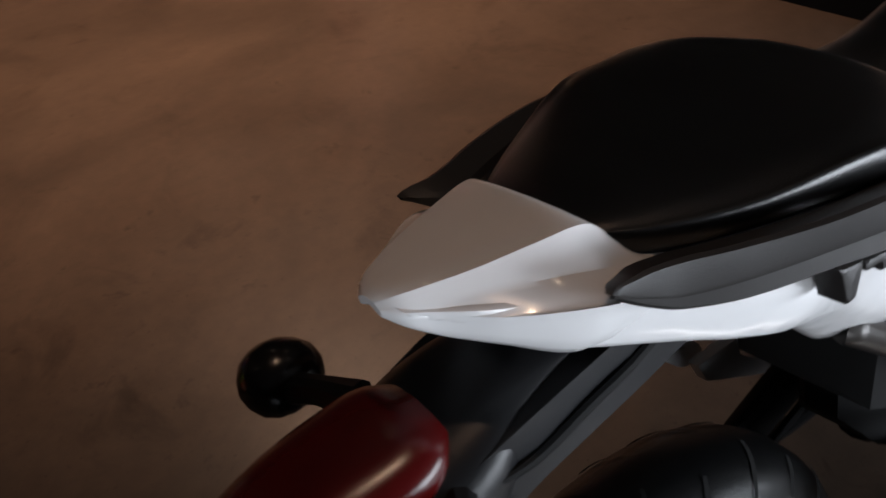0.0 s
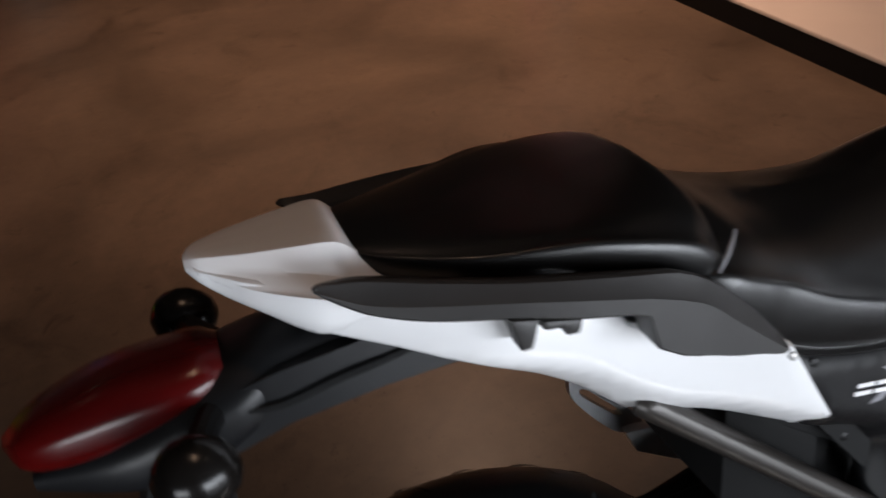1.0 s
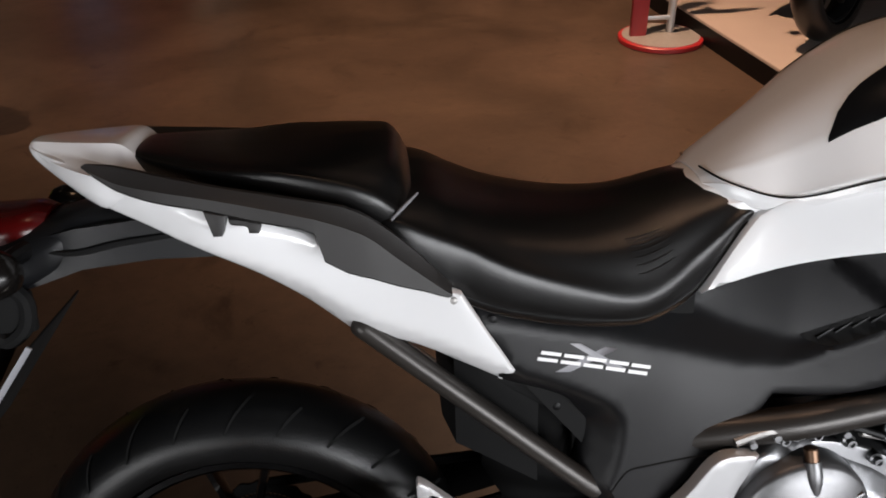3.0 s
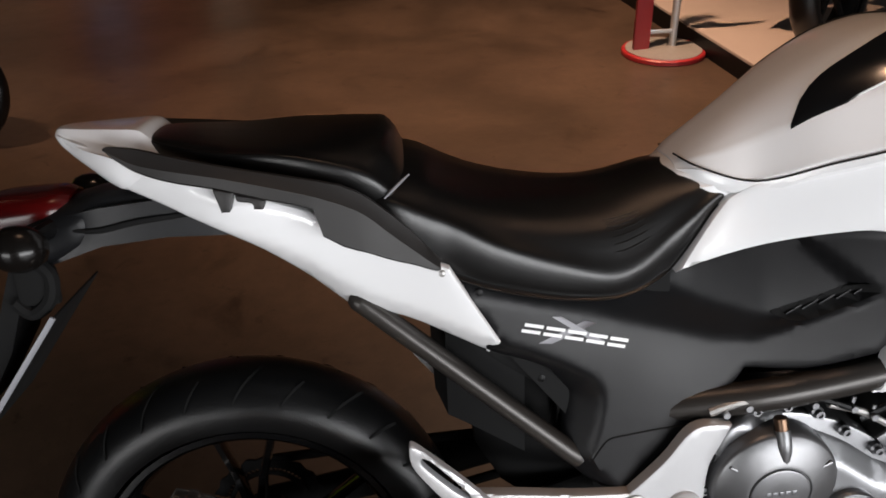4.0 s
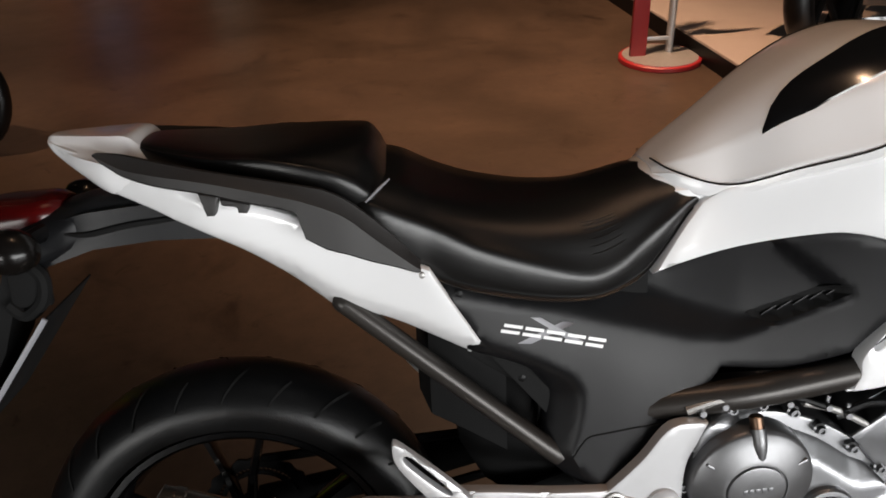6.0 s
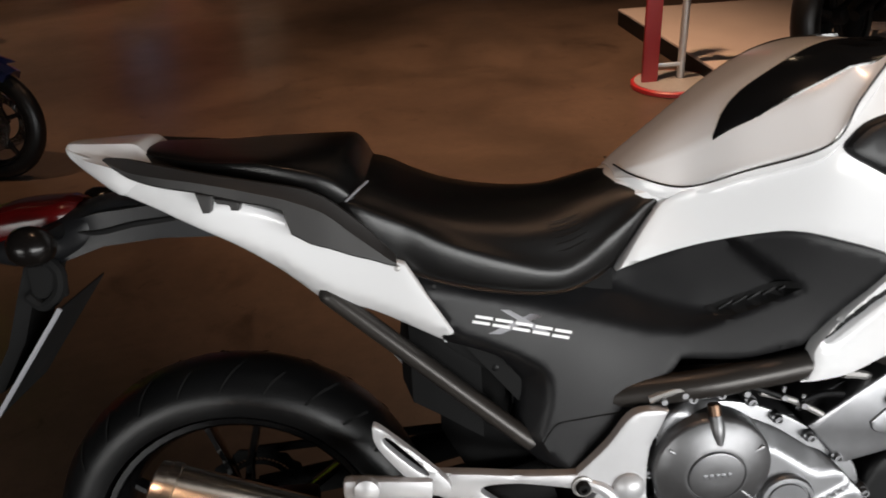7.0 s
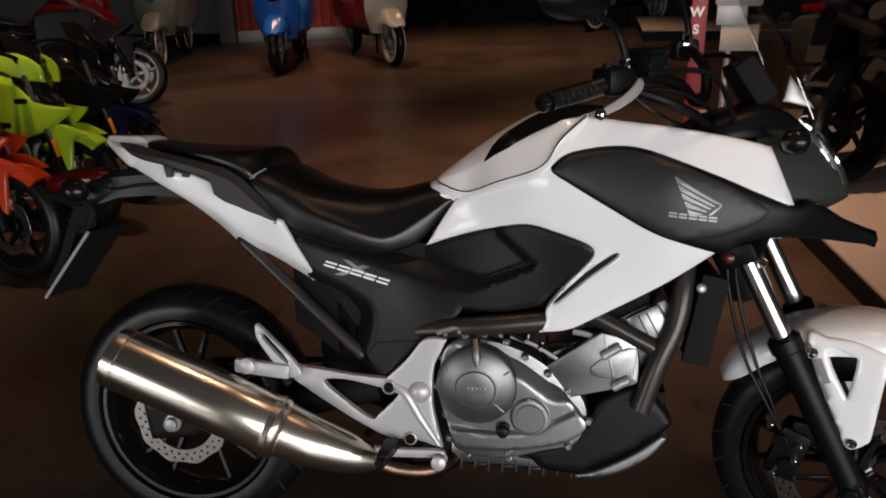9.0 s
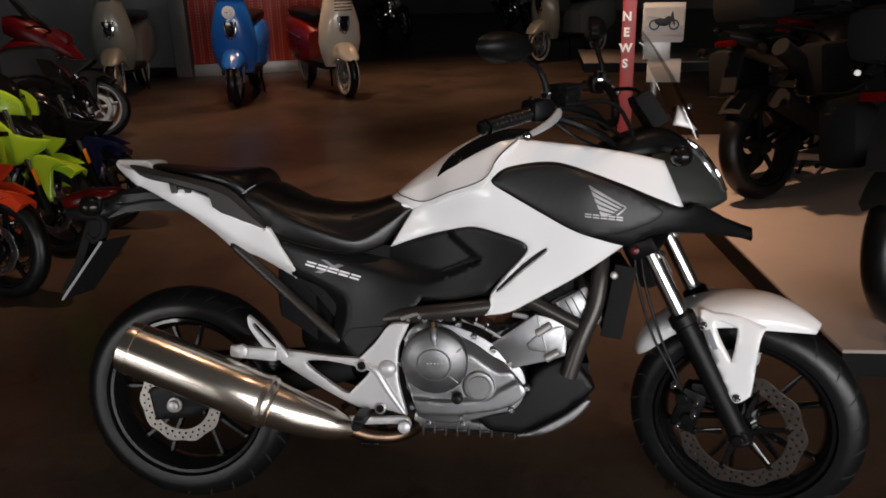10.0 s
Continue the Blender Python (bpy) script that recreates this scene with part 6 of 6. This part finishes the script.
orange = place(bike("motorcycle", "orange red sport motorcycle beside the green one", ORANGERED, GLOSSBLACK, BLACK, False, "row of motorcycles", None, FORKCHROME), -1.50, 1.39, -12, -9, .70, .82)
maroon = place(bike("motorcycle", "maroon touring motorcycle with pale cast wheels", MAROON, BLACK, SILVERPAINT, False, "row of motorcycles", BLACK, None, None, MAROON, BLACK), -2.96, 5.02, 14, -8, .70, .92)
navy = place(bike("motorcycle", "black sport motorcycle with a dark blue mudguard", GLOSSBLACK, GLOSSBLACK, GLOSSBLACK, False, "row of motorcycles", NAVY, FORKCHROME), -1.56, 2.47, -10, -9, .70, .82)
part("upper_cowl", body_loft([(-.06, 1.20, .10, 1.04), (.06, 1.21, .17, .98), (.20, 1.165, .185, .92), (.36, 1.075, .165, .84), (.50, .945, .12, .78), (.62, .80, .04, .74)], lambda v: [(0, v[0]), (v[1] * .55, v[0] - .012), (v[1] * .9, v[0] - .06), (v[1], v[0] - .6 * (v[0] - v[2])), (v[1] * .8, v[2]), (0, v[2])], 18), MAROON, maroon, "deep red upper cowl")
part("tall_screen", loft([[(x - 1.2 * y * y, y, z) for y in [(-1 + k / 5) * w for k in range(11)]] + [(x - .006 - 1.2 * y * y, y, z) for y in [(1 - k / 5) * w for k in range(11)]] for x, z, w in ((.22, 1.15, .16), (.12, 1.30, .17), (.02, 1.40, .11))]), GLOSSBLACK, maroon, "dark touring screen")
for b in (green, navy):
    for sd in (-1, 1):
        part("fork_reflector", box(0, 0, 0, .026, .008, .11, .002, Matrix.Translation((.640, sd * .131, .53)) @ Matrix.Rotation(radians(-24), 4, "Y")), ORANGE, b, "orange reflector strip")
# dark motorcycles on the platform, tails to the aisle
for k, (x, y, yaw, body, lab) in enumerate(((2.42, 1.07, 44, BLACK, "black touring motorcycle with cases near the platform's corner"), (2.29, 2.80, 38, BLACK, "black touring motorcycle with cases on the middle of the platform"), (2.85, 3.70, 33, MAROON, "dark red touring motorcycle with cases at the platform's far end"))):
    b = bike("motorcycle", lab, body, MATTBLACK, MATTBLACK, True, "motorcycles on the platform", None, MATTBLACK, MATTBLACK)
    for sd in (-1, 1):
        case = part("side_case", box(-.50, sd * .30, .72, .38, .17, .28, .05), MATTBLACK, b, "black side case")
        part("case_rail", pipe([(-.70, sd * .37, .60), (-.50, sd * .395, .59), (-.31, sd * .37, .62)], .010, 8), GLOSSBLACK, case)
        part("rack_tube", pipe([(-.20, sd * .14, .78), (-.45, sd * .21, .90), (-.80, sd * .17, .97), (-.96, sd * .08, .98)], .011, 8), GLOSSBLACK, b, "black rack tube")
        part("turn_signal", lathe([(.005, -.03), (.022, -.02), (.028, 0), (.02, .02), (.004, .028)], (-.93, sd * .20, .86), (-2.0, sd * .20, .86), 16), SMOKE, b)
        part("crash_bar", pipe([(.40, sd * .12, .80), (.42, sd * .30, .62), (.34, sd * .33, .42), (.12, sd * .24, .24), (-.06, sd * .16, .22)], .013, 10), CHROME, b, "bright tubular crash bar")
        part("cylinder_head", lathe([(.085, 0), (.085, .08), (.070, .10), (.052, .10), (.050, .09), (.01, .09)], (.16, sd * .15, .40), (.16, sd * 1.0, .40), 24), GREYMETAL, b, "round metal cylinder end")
        part("screen_side", shell([(.20, .96), (.42, .98), (.52, .80), (.40, .66), (.10, .70), (.05, .85)], lambda x, z: -.20 + .25 * max(0.0, x - .2), .012, .02, .04) if sd < 0 else flip(shell([(.20, .96), (.42, .98), (.52, .80), (.40, .66), (.10, .70), (.05, .85)], lambda x, z: -.20 + .25 * max(0.0, x - .2), .012, .02, .04)), body, b, "painted side panel")
    part("top_case", box(-.74, 0, 1.10, .32, .34, .20, .07), MATTBLACK, b, "black top case")
    part("high_silencer", pipe([(-.22, -.20, .40), (-.42, -.235, .55), (-.66, -.245, .74), (-.84, -.245, .86)], [.030, .052, .056, .050], 18, 6), MATTBLACK, b, "black upswept silencer")
    for q in (0, 1):
        part("header_pipe", pipe([(.30, -.06 - .08 * q, .56), (.40, -.09 - .08 * q, .42), (.30, -.11 - .06 * q, .24), (.02, -.15 - .03 * q, .25), (-.22, -.195, .40)], .020, 12), COPPER, b, "brown heat-tinted header pipe")
    part("spring", pipe([(-.34 + .05 * math.cos(k * .9) + .0009 * k, .05 * math.sin(k * .9), .42 + .0045 * k) for k in range(60)], .006, 6, 1), STEEL, b, "steel shock spring")
    part("belly_plate", prism([(-.25, -.16), (.32, -.15), (.40, 0), (.32, .15), (-.25, .16)], .16, .20, .008), GREYMETAL, b, "metal belly plate")
    part("tall_screen", loft([[(x - 1.2 * y * y, y, z) for y in [(-1 + k / 5) * w for k in range(11)]] + [(x - .006 - 1.2 * y * y, y, z) for y in [(1 - k / 5) * w for k in range(11)]] for x, z, w in ((.50, .98, .16), (.42, 1.18, .18), (.32, 1.34, .12))]), GLOSSBLACK, b, "dark tall screen")
    place(b, x, y, yaw, -8, -.70)
    part("tail_light", box(-.97, 0, .90, .04, .12, .035, .008), REDLENS, b, "red tail light")
    b.matrix_world = Matrix.Translation((0, 0, .111)) @ b.matrix_world
far = place(bike("motorcycle", "black chromed cruiser far back", GLOSSBLACK, CHROME, GREYMETAL, True, "far motorcycles"), -1.6, 14.6, -60, 8, .70)
copy_thing(far, at(.6, 15.5, -70, 0, 8))
